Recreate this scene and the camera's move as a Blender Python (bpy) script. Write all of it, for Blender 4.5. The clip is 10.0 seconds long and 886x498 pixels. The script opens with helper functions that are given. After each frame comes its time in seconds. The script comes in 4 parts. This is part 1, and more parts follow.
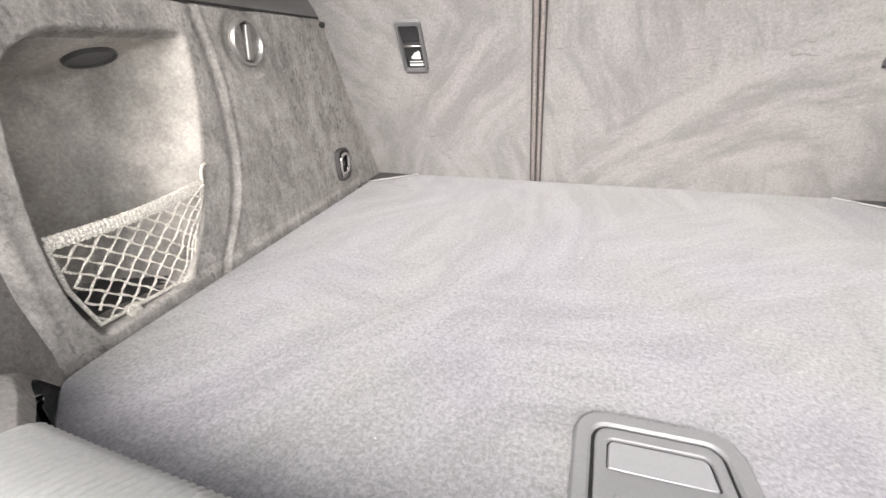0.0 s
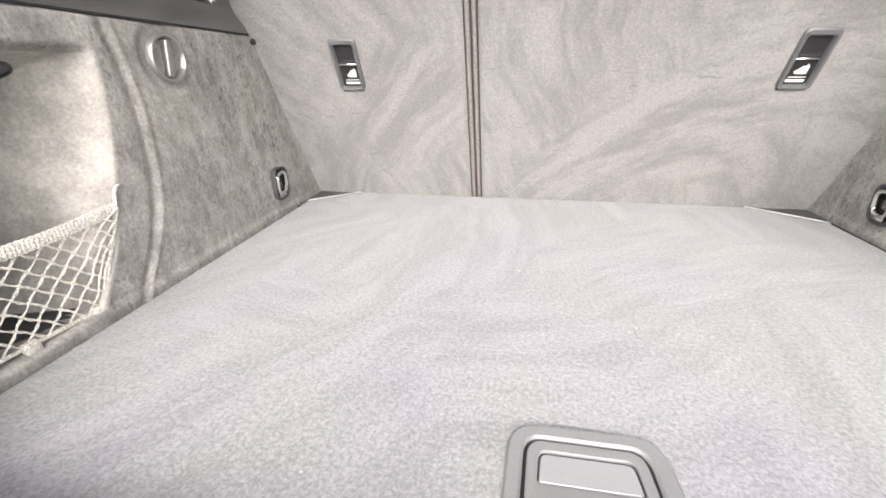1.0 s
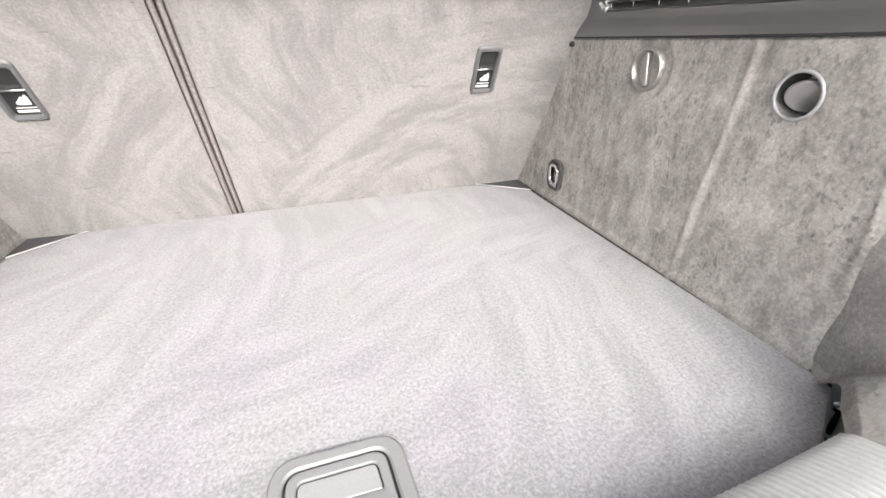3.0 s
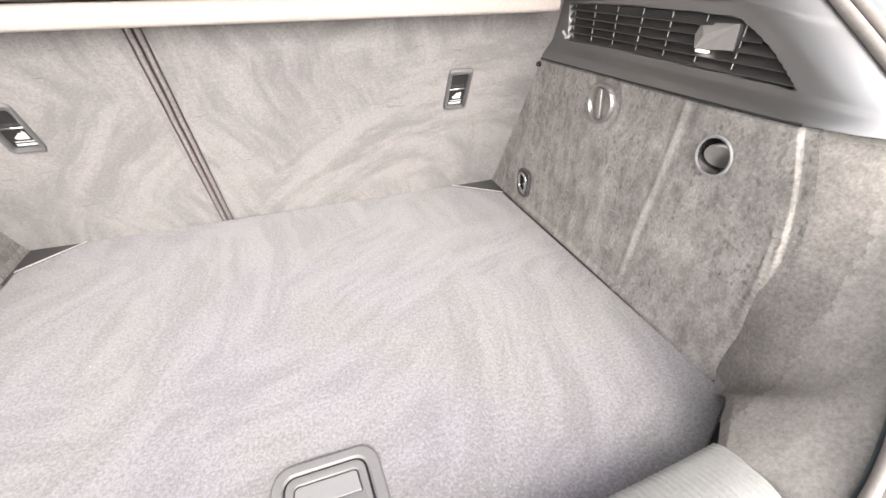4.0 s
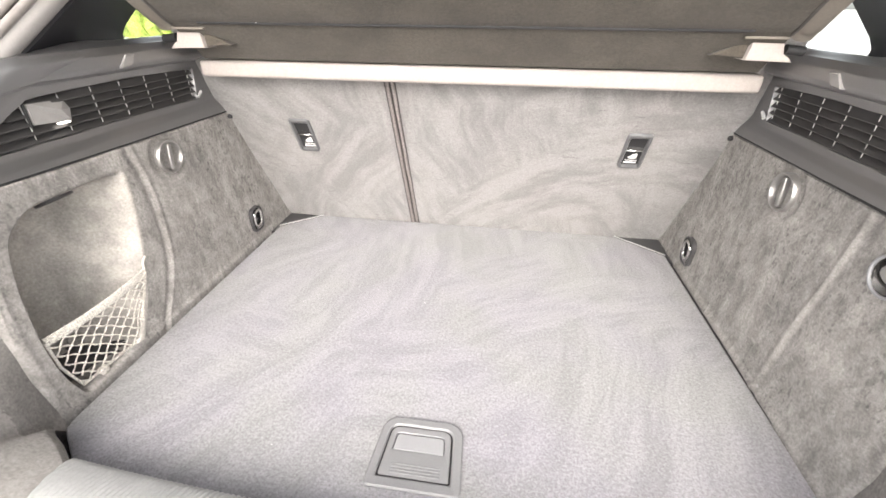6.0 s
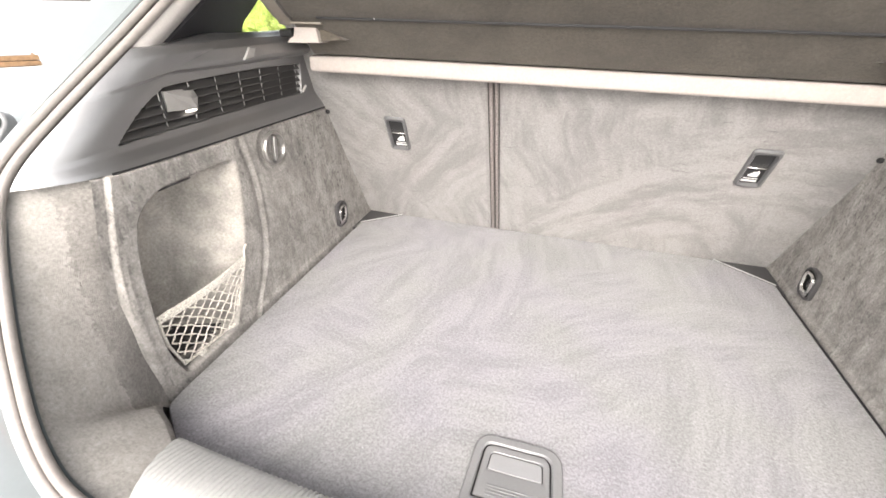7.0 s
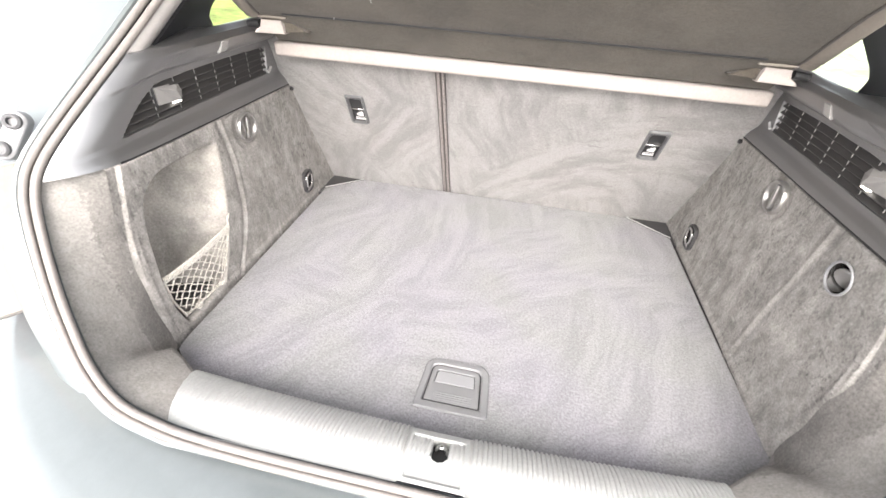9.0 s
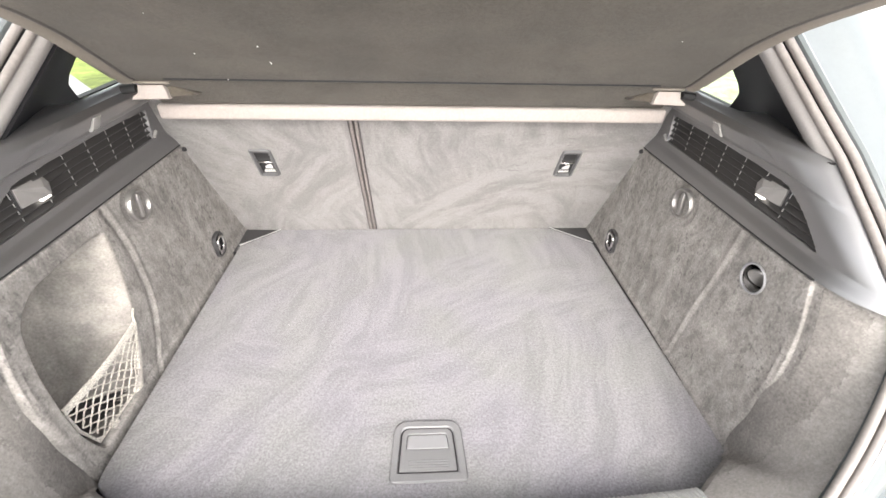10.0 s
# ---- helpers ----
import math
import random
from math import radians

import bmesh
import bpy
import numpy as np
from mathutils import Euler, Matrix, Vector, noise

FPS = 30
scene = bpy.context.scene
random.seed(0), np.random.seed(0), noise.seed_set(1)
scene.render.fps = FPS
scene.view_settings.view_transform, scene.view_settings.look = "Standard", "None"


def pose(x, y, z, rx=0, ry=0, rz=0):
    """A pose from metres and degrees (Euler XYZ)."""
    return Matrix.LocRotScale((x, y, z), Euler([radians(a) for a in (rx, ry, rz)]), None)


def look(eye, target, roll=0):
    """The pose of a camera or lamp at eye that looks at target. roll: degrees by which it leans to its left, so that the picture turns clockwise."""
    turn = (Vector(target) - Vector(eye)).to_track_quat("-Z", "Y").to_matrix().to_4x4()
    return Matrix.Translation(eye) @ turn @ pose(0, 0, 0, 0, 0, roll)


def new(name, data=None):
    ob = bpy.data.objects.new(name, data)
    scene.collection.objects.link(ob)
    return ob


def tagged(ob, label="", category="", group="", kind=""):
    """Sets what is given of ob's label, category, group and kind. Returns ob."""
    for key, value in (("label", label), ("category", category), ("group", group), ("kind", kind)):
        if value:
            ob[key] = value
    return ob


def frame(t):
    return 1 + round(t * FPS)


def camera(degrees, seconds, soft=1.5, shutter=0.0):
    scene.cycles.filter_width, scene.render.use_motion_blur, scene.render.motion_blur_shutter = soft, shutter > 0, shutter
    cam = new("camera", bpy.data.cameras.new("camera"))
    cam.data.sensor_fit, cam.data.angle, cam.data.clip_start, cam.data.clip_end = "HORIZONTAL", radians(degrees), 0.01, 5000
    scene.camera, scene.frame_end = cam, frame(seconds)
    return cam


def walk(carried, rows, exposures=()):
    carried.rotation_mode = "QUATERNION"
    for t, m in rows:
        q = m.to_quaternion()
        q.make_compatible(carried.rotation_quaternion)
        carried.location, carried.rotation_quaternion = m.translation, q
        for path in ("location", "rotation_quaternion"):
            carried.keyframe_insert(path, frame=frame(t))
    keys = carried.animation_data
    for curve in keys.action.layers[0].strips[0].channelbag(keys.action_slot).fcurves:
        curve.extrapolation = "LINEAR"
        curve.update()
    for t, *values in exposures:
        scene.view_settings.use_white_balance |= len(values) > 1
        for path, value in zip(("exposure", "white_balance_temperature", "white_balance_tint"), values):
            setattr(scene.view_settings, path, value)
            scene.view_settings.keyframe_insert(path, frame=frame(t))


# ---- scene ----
cam = camera(92.9, 10.0, 1.6)
PATH = [
    (0, (-0.067, -0.886, 0.259), (-0.597, 0.838, -0.604), -1.5),
    (0.5, (-0.05, -0.876, 0.256), (-0.535, 0.893, -0.542), -1.2),
    (1, (-0.047, -0.877, 0.258), (-0.376, 0.928, -0.539), -0.7),
    (1.5, (-0.035, -0.874, 0.282), (-0.117, 0.952, -0.53), -1.0),
    (2, (-0.011, -0.88, 0.29), (0.135, 0.935, -0.539), -1.2),
    (2.5, (0.019, -0.882, 0.297), (0.367, 0.884, -0.575), -1.3),
    (3, (0.033, -0.89, 0.328), (0.555, 0.803, -0.6), -1.0),
    (3.2, (0.039, -0.897, 0.353), (0.623, 0.755, -0.61), -1.0),
    (4.3, (0.072, -0.931, 0.475), (0.558, 0.656, -0.641), -1.1),
    (4.5, (0.091, -0.946, 0.492), (0.5, 0.67, -0.613), -1.5),
    (5, (0.116, -0.985, 0.511), (0.327, 0.7, -0.546), -0.9),
    (5.5, (0.116, -1.008, 0.513), (0.091, 0.707, -0.514), 0.1),
    (6, (0.092, -1.011, 0.511), (-0.154, 0.702, -0.49), 0.5),
    (6.2, (0.078, -1.009, 0.515), (-0.247, 0.695, -0.481), 0.5),
    (7.3, (-0.012, -0.997, 0.495), (-0.494, 0.672, -0.496), 1.6),
    (7.5, (-0.017, -0.995, 0.494), (-0.506, 0.669, -0.501), 1.6),
    (8, (-0.02, -0.999, 0.496), (-0.51, 0.654, -0.518), 1.4),
    (8.5, (0.005, -1.042, 0.526), (-0.535, 0.608, -0.466), -0.3),
    (9, (0.049, -1.113, 0.605), (-0.208, 0.483, -0.573), 3.8),
    (9.5, (0.044, -1.103, 0.642), (-0.114, 0.426, -0.637), -0.2),
    (10, (0.001, -1.047, 0.655), (0.116, 0.591, -0.487), 1.8),
]
walk(cam, [(t, look(eye, target, roll)) for t, eye, target, roll in PATH], [(0, 2.20, 6650, 12), (1.0, 2.32, 6650, 12), (2.5, 2.45, 6650, 12), (3.0, 2.49, 6650, 12), (4.5, 2.36, 6800, 14), (6, 2.43, 6750, 12), (7.5, 2.34, 6850, 12), (9, 2.43, 6650, 12), (10, 2.30, 6700, 12)])

# ---- light ----
world = bpy.data.worlds.new("sky")
scene.world = world
world.use_nodes = True
wn = world.node_tree.nodes
sky = wn.new("ShaderNodeTexSky")
sky.sky_type, sky.sun_disc = "NISHITA", False
sky.sun_elevation, sky.sun_rotation = radians(36.5), radians(178)
sky.air_density, sky.dust_density = 1.0, 3.0
wn["Background"].inputs[1].default_value = 0.15
veil = wn.new("ShaderNodeHueSaturation")  # thin cloud greys the blue
veil.inputs["Saturation"].default_value = 0.22
world.node_tree.links.new(sky.outputs[0], veil.inputs["Color"])
world.node_tree.links.new(veil.outputs[0], wn["Background"].inputs[0])
sun = new("sun", bpy.data.lights.new("sun", "SUN"))
sun.data.energy, sun.data.angle, sun.data.color = 0.40, radians(40), (1.0, 0.955, 0.92)
sun.matrix_world = look((0.1, -3.3, 2.45), (0, 0, 0))

# ---- materials ----
def mat(name, color, rough=0.6, metal=0.0, var=0.12, scale=60.0, bump=0.0, bscale=800.0, coat=0.0, sheen=0.0, big=0.0, bigscale=8.0, stretch=(1, 1, 1), spec=0.5, tint=None, swirl=0.0, fine=4, fleck=0.0, dirt=0.0, gloss=0.03, arcs=(), axes="XZ", arc=0.1, nick=0.0, tuft=0.0):
    """A procedural surface: two scales of tone variation, fine relief, optional coat and sheen."""
    m = bpy.data.materials.new(name)
    m.use_nodes = True
    n, l = m.node_tree.nodes, m.node_tree.links
    b = n["Principled BSDF"]
    b.inputs["Roughness"].default_value, b.inputs["Metallic"].default_value = rough, metal
    b.inputs["Coat Weight"].default_value = coat
    b.inputs["Coat Roughness"].default_value = gloss
    b.inputs["Sheen Weight"].default_value = sheen
    b.inputs["Sheen Roughness"].default_value = 0.6
    b.inputs["Specular IOR Level"].default_value = spec
    co = n.new("ShaderNodeTexCoord")
    mp = n.new("ShaderNodeMapping")
    mp.inputs["Scale"].default_value = stretch
    l.new(co.outputs["Object"], mp.inputs[0])

    def noise_node(sc, detail, src):
        t = n.new("ShaderNodeTexNoise")
        t.inputs["Scale"].default_value, t.inputs["Detail"].default_value = sc, detail
        l.new(src, t.inputs["Vector"])
        return t.outputs[0]

    def ramp(src, lo, hi, a=0.38, z=0.62):
        r = n.new("ShaderNodeMapRange")
        r.inputs[1].default_value, r.inputs[2].default_value, r.inputs[3].default_value, r.inputs[4].default_value = a, z, lo, hi
        l.new(src, r.inputs[0])
        return r.outputs[0]

    def times(p, q):
        t = n.new("ShaderNodeMath")
        t.operation = "MULTIPLY"
        l.new(p, t.inputs[0])
        l.new(q, t.inputs[1])
        return t.outputs[0]

    grain = noise_node(scale, fine, co.outputs["Object"])
    grain.node.inputs["Roughness"].default_value = 0.78
    tone = ramp(grain, 1 - var * 1.7, 1 + var * 1.7, 0.28, 0.72)
    if tuft:
        # clumps of fibres a few millimetres across
        clump = noise_node(210, 5, co.outputs["Object"])
        clump.node.inputs["Roughness"].default_value = 0.7
        tone = times(tone, ramp(clump, 1 - tuft, 1 + tuft, 0.38, 0.62))
    if big:
        src = mp.outputs[0]
        if swirl:
            wob = n.new("ShaderNodeTexNoise")
            wob.inputs["Scale"].default_value, wob.inputs["Detail"].default_value = 3.0, 1.0
            l.new(co.outputs["Object"], wob.inputs["Vector"])
            sc = n.new("ShaderNodeVectorMath")
            sc.operation = "MULTIPLY_ADD"
            sc.inputs[1].default_value = (swirl, swirl, swirl)
            l.new(wob.outputs[1], sc.inputs[0])
            l.new(co.outputs["Object"], sc.inputs[2])
            l.new(sc.outputs[0], mp.inputs[0])
        strokes = noise_node(bigscale, 6, src)
        tone = times(tone, ramp(strokes, 1 - big, 1 + big))
        tone = times(tone, ramp(noise_node(bigscale * 0.35, 2, co.outputs["Object"]), 1 - big * 0.5, 1 + big * 0.5))
    def calc(op, p, q=None):
        t = n.new("ShaderNodeMath")
        t.operation = op
        for k, v in enumerate((p, q)):
            if isinstance(v, (int, float)):
                t.inputs[k].default_value = v
            elif v is not None:
                l.new(v, t.inputs[k])
        return t.outputs[0]

    if arcs:
        # sweeps of the brush: strokes bent round a few centres, each in its own patches
        bend = n.new("ShaderNodeTexNoise")
        bend.inputs["Scale"].default_value, bend.inputs["Detail"].default_value = 7.0, 3.0
        l.new(co.outputs["Object"], bend.inputs["Vector"])
        at = n.new("ShaderNodeVectorMath")
        at.operation = "MULTIPLY_ADD"
        at.inputs[1].default_value = (0.05, 0.05, 0.05)
        l.new(bend.outputs[1], at.inputs[0])
        l.new(co.outputs["Object"], at.inputs[2])
        sep = n.new("ShaderNodeSeparateXYZ")
        l.new(at.outputs[0], sep.inputs[0])
        field = None
        for k, (ca, cb) in enumerate(arcs):
            da, db = calc("SUBTRACT", sep.outputs[axes[0]], ca + 0.025), calc("SUBTRACT", sep.outputs[axes[1]], cb + 0.025)
            far = calc("SQRT", calc("ADD", calc("MULTIPLY", da, da), calc("MULTIPLY", db, db)))
            polar = n.new("ShaderNodeCombineXYZ")
            l.new(calc("MULTIPLY", far, 24.0), polar.inputs[0])
            l.new(calc("MULTIPLY", calc("ARCTAN2", db, da), 3.6), polar.inputs[1])
            polar.inputs[2].default_value = 3.7 * k
            one = noise_node(1.0, 5, polar.outputs[0])
            one.node.inputs["Roughness"].default_value = 0.68
            if field is None:
                field = one
            else:
                swap = n.new("ShaderNodeMix")
                spot = noise_node(4.2, 2, mp.outputs[0])
                spot.node.noise_dimensions = "4D"
                spot.node.inputs["W"].default_value = 2.0 * k
                l.new(ramp(spot, 0, 1, 0.47, 0.55), swap.inputs[0])
                l.new(field, swap.inputs[2])
                l.new(one, swap.inputs[3])
                field = swap.outputs[0]
        tone = times(tone, ramp(field, 1 - arc, 1 + arc * 0.75, 0.40, 0.58))
    if nick:
        # short dark snags in the pile
        thin = n.new("ShaderNodeMapping")
        thin.inputs["Scale"].default_value = (28, 60, 260)
        l.new(co.outputs["Object"], thin.inputs[0])
        tone = times(tone, ramp(noise_node(1.0, 1, thin.outputs[0]), 1, 1 - nick, 0.735, 0.77))
    mix = n.new("ShaderNodeVectorMath")
    mix.operation = "SCALE"
    if tint:
        cm = n.new("ShaderNodeMix")
        cm.data_type = "RGBA"
        cm.inputs[6].default_value, cm.inputs[7].default_value = (*color, 1), (*tint, 1)
        l.new(ramp(noise_node(5.0, 2, co.outputs["Object"]), 0, 1), cm.inputs[0])
        l.new(cm.outputs[2], mix.inputs[0])
    else:
        mix.inputs[0].default_value = color
    l.new(tone, mix.inputs["Scale"])
    out = mix.outputs[0]
    if fleck:
        # pale lint and rubbed spots
        fm = n.new("ShaderNodeMix")
        fm.data_type = "RGBA"
        fm.inputs[7].default_value = (fleck, fleck * 0.98, fleck * 0.94, 1)
        l.new(times(ramp(noise_node(130, 2, co.outputs["Object"]), 0, 0.7, 0.69, 0.75), ramp(noise_node(14, 2, co.outputs["Object"]), 0, 1, 0.45, 0.6)), fm.inputs[0])
        l.new(out, fm.inputs[6])
        out = fm.outputs[2]
    if dirt:
        # blotches of trodden-in dirt and short scuffs
        dm = n.new("ShaderNodeMix")
        dm.data_type, dm.blend_type = "RGBA", "MULTIPLY"
        dm.inputs[7].default_value = (1 - dirt, 1 - dirt, 1 - dirt, 1)
        l.new(ramp(noise_node(75, 10, mp.outputs[0]), 0, 1, 0.42, 0.64), dm.inputs[0])
        l.new(out, dm.inputs[6])
        sm = n.new("ShaderNodeMix")
        sm.data_type = "RGBA"
        sm.inputs[7].default_value = (0.36, 0.343, 0.32, 1)
        thin = n.new("ShaderNodeMapping")
        thin.inputs["Scale"].default_value = (1, 0.35, 0.8)
        thin.inputs["Rotation"].default_value = (radians(25), 0, 0)
        l.new(co.outputs["Object"], thin.inputs[0])
        l.new(times(ramp(noise_node(150, 5, thin.outputs[0]), 0, 0.75, 0.60, 0.70), ramp(noise_node(17, 3, co.outputs["Object"]), 0, 1, 0.44, 0.58)), sm.inputs[0])
        # dark specks
        km = n.new("ShaderNodeMix")
        km.data_type, km.blend_type = "RGBA", "MULTIPLY"
        km.inputs[7].default_value = (0.62, 0.62, 0.63, 1)
        l.new(times(ramp(noise_node(185, 6, mp.outputs[0]), 0, 1, 0.56, 0.64), ramp(noise_node(13, 4, mp.outputs[0]), 0.15, 1, 0.42, 0.60)), km.inputs[0])
        l.new(dm.outputs[2], km.inputs[6])
        l.new(km.outputs[2], sm.inputs[6])
        out = sm.outputs[2]
    l.new(out, b.inputs["Base Color"])
    if bump:
        bp = n.new("ShaderNodeBump")
        bp.inputs["Strength"].default_value, bp.inputs["Distance"].default_value = bump, 0.002
        l.new(noise_node(bscale, fine, co.outputs["Object"]), bp.inputs["Height"])
        l.new(bp.outputs[0], b.inputs["Normal"])
    return m


M_FLOOR = mat("floor_carpet", (0.228, 0.219, 0.236), 0.95, var=0.27, scale=330, fine=9, bump=0.25, bscale=1200, sheen=0.2, spec=0.1, tint=(0.227, 0.224, 0.224), fleck=0.34, arcs=((0.75, -1.25), (-0.15, 0.25), (-0.9, -0.2)), axes="XY", arc=0.105, tuft=0.14)
M_SEAT = mat("seat_carpet", (0.217, 0.208, 0.204), 0.95, var=0.17, scale=300, fine=9, bump=0.3, bscale=1000, sheen=0.2, spec=0.1, tint=(0.222, 0.210, 0.205), arcs=((-0.80, -0.20), (0.95, 0.45), (0.40, -0.40)), arc=0.165, nick=0.3, tuft=0.07)
M_SIDE = mat("side_carpet", (0.300, 0.284, 0.266), 0.95, var=0.21, scale=260, fine=9, bump=0.4, bscale=900, sheen=0.04, big=0.12, bigscale=34, stretch=(1, 1, 0.5), spec=0.1, swirl=0.03, fleck=0.40, dirt=0.22, arcs=((-0.9, 0.0), (-0.2, 0.6)), axes="YZ", arc=0.11, tuft=0.12)
# darker copy of the return carpet: the fold's shade put into its colour
M_RETURN_SHADED = mat("return_carpet_shaded", (0.200, 0.189, 0.176), 0.95, var=0.24, scale=260, fine=9, bump=0.4, bscale=900, sheen=0.04, big=0.10, bigscale=34, spec=0.1, tuft=0.1)
M_RETURN = mat("return_carpet", (0.258, 0.245, 0.229), 0.95, var=0.19, scale=260, fine=9, bump=0.35, bscale=900, sheen=0.05, big=0.09, bigscale=30, spec=0.1, fleck=0.34, arcs=((-0.2, 0.5), (-1.2, 0.0)), axes="YZ", arc=0.05, tuft=0.06)
M_POCKET = mat("pocket_felt", (0.345, 0.324, 0.296), 0.95, var=0.16, scale=260, fine=8, bump=0.35, bscale=900, sheen=0.05, big=0.17, bigscale=24, spec=0.1, tuft=0.09)
M_PLASTIC = mat("trim_plastic", (0.038, 0.038, 0.039), 0.42, var=0.08, scale=900, bump=0.25, bscale=1300, coat=1.0, spec=1.0, gloss=0.36)
M_PLASTIC.node_tree.nodes["Principled BSDF"].inputs["Coat IOR"].default_value = 2.6
M_GRILLE = mat("grille_plastic", (0.045, 0.043, 0.042), 0.45, var=0.06, scale=900, coat=0.6, spec=0.5, gloss=0.4)
M_DARK = mat("dark_plastic", (0.018, 0.018, 0.019), 0.5, var=0.1, scale=300)
M_HANDLE = mat("handle_plastic", (0.185, 0.185, 0.187), 0.42, var=0.05, scale=500, bump=0.08, bscale=1600)
M_LIGHT = mat("light_plastic", (0.25, 0.25, 0.255), 0.3, var=0.04, scale=500)
M_FRAME = mat("frame_plastic", (0.11, 0.11, 0.112), 0.4, var=0.05, scale=500)
M_COVER = mat("cover_plastic", (0.05, 0.049, 0.05), 0.4, var=0.05, scale=500)
M_SATIN = mat("satin_metal", (0.35, 0.34, 0.325), 0.36, 0.7, var=0.04, scale=300)
M_GUN = mat("dark_polished_metal", (0.22, 0.215, 0.21), 0.2, 0.85, var=0.05, scale=300)
M_FLUFF = mat("edge_strip_pile", (0.225, 0.203, 0.194), 0.9, var=0.25, scale=300, bump=0.4, bscale=900, spec=0.1)
M_CHROME = mat("chrome", (0.75, 0.74, 0.72), 0.16, 1.0, var=0.05)
M_SILL = mat("sill_plastic", (0.405, 0.410, 0.395), 0.6, var=0.06, scale=200, bump=0.06, bscale=1500, big=0.05)
M_SHELF = mat("shelf_felt", (0.078, 0.067, 0.054), 0.95, var=0.22, scale=300, fine=7, bump=0.4, bscale=900, sheen=0.12, big=0.12, bigscale=14, spec=0.1, tuft=0.12)
M_LIP = mat("shelf_lip", (0.385, 0.348, 0.32), 0.8, var=0.06, scale=250, bump=0.2, bscale=1100)
M_RUBBER = mat("seal_rubber", (0.205, 0.188, 0.175), 0.5, var=0.08, scale=120, bump=0.05)
M_PIPE = mat("shelf_piping", (0.215, 0.19, 0.163), 0.8, var=0.06, scale=250, bump=0.2, bscale=1100)
M_CREAM = mat("lamp_housing", (0.30, 0.275, 0.235), 0.5, var=0.05, scale=30)
M_WOOD = mat("weathered_timber", (0.17, 0.10, 0.05), 0.8, var=0.25, scale=12)
M_RUBBER2 = mat("dark_rubber", (0.085, 0.078, 0.072), 0.6, var=0.1, scale=120)
M_PAINT = mat("car_paint", (0.142, 0.160, 0.162), 0.3, 0.0, var=0.03, scale=40, coat=0.8)
M_PILLAR = mat("pillar_plastic", (0.012, 0.012, 0.015), 0.45, var=0.1, scale=200)
M_NET = mat("net_cord", (0.60, 0.57, 0.51), 0.85, var=0.42, scale=520, bump=0.6, bscale=1200)
M_STRIP = mat("strip_plastic", (0.33, 0.315, 0.30), 0.45, var=0.05, scale=400, bump=0.08, bscale=1500)
M_EDGE = mat("satin_aluminium", (0.52, 0.52, 0.51), 0.45, 0.3, var=0.04, scale=300)
M_WHITE = mat("label_white", (0.62, 0.62, 0.60), 0.5, var=0.04)
M_LAMP = mat("lamp_lens", (0.28, 0.27, 0.26), 0.25, var=0.04, coat=0.3)
M_GROUND = mat("concrete", (0.38, 0.375, 0.36), 0.9, var=0.12, scale=40, bump=0.3, bscale=120, big=0.1, bigscale=0.8)
M_GRASS = mat("grass", (0.21, 0.26, 0.06), 0.9, var=0.3, scale=8, big=0.3, bigscale=1.0)
M_RED = mat("lamp_red", (0.5, 0.02, 0.03), 0.2, coat=0.6, var=0.05)
M_CABIN = mat("cabin_fabric", (0.03, 0.03, 0.032), 0.9, var=0.2, scale=80)
M_LED = mat("lit_strip", (0.8, 0.78, 0.74), 0.5)
M_LED.node_tree.nodes["Principled BSDF"].inputs["Emission Color"].default_value = (1.0, 0.95, 0.88, 1)
M_LED.node_tree.nodes["Principled BSDF"].inputs["Emission Strength"].default_value = 0.9
M_GLASS = bpy.data.materials.new("window_glass")
M_GLASS.use_nodes = True
gb = M_GLASS.node_tree.nodes["Principled BSDF"]
gb.inputs["Transmission Weight"].default_value, gb.inputs["Roughness"].default_value, gb.inputs["IOR"].default_value = 1.0, 0.02, 1.05
gb.inputs["Base Color"].default_value = (0.9, 0.95, 0.93, 1)

# ---- building helpers ----
def thing(name, at=(0, 0, 0), **tags):
    ob = new(name)
    ob.location = at
    ob.empty_display_size = 0.02
    return tagged(ob, **tags)


def part(name, bm, material, parent=None, label="", smooth=True):
    bmesh.ops.recalc_face_normals(bm, faces=bm.faces)
    me = bpy.data.meshes.new(name)
    bm.to_mesh(me)
    bm.free()
    me.materials.append(material)
    if smooth:
        me.polygons.foreach_set("use_smooth", [True] * len(me.polygons))
        me.set_sharp_from_angle(angle=radians(38))
    ob = new(name, me)
    if parent:
        root = parent
        off = Vector()
        while root:
            off += root.location
            root = root.parent
        ob.parent = parent
        me.transform(Matrix.Translation(-off))
    return tagged(ob, label=label)


def grid(nu, nv, f):
    """A sheet of (nu+1) x (nv+1) points f(u, v), u and v from 0 to 1."""
    bm = bmesh.new()
    vs = [[bm.verts.new(f(i / nu, j / nv)) for j in range(nv + 1)] for i in range(nu + 1)]
    for i in range(nu):
        for j in range(nv):
            bm.faces.new((vs[i][j], vs[i + 1][j], vs[i + 1][j + 1], vs[i][j + 1]))
    return bm


def solid(bm, depth):
    """Gives a sheet a thickness along its normals."""
    bmesh.ops.recalc_face_normals(bm, faces=bm.faces)
    bmesh.ops.solidify(bm, geom=bm.faces[:], thickness=depth)
    return bm


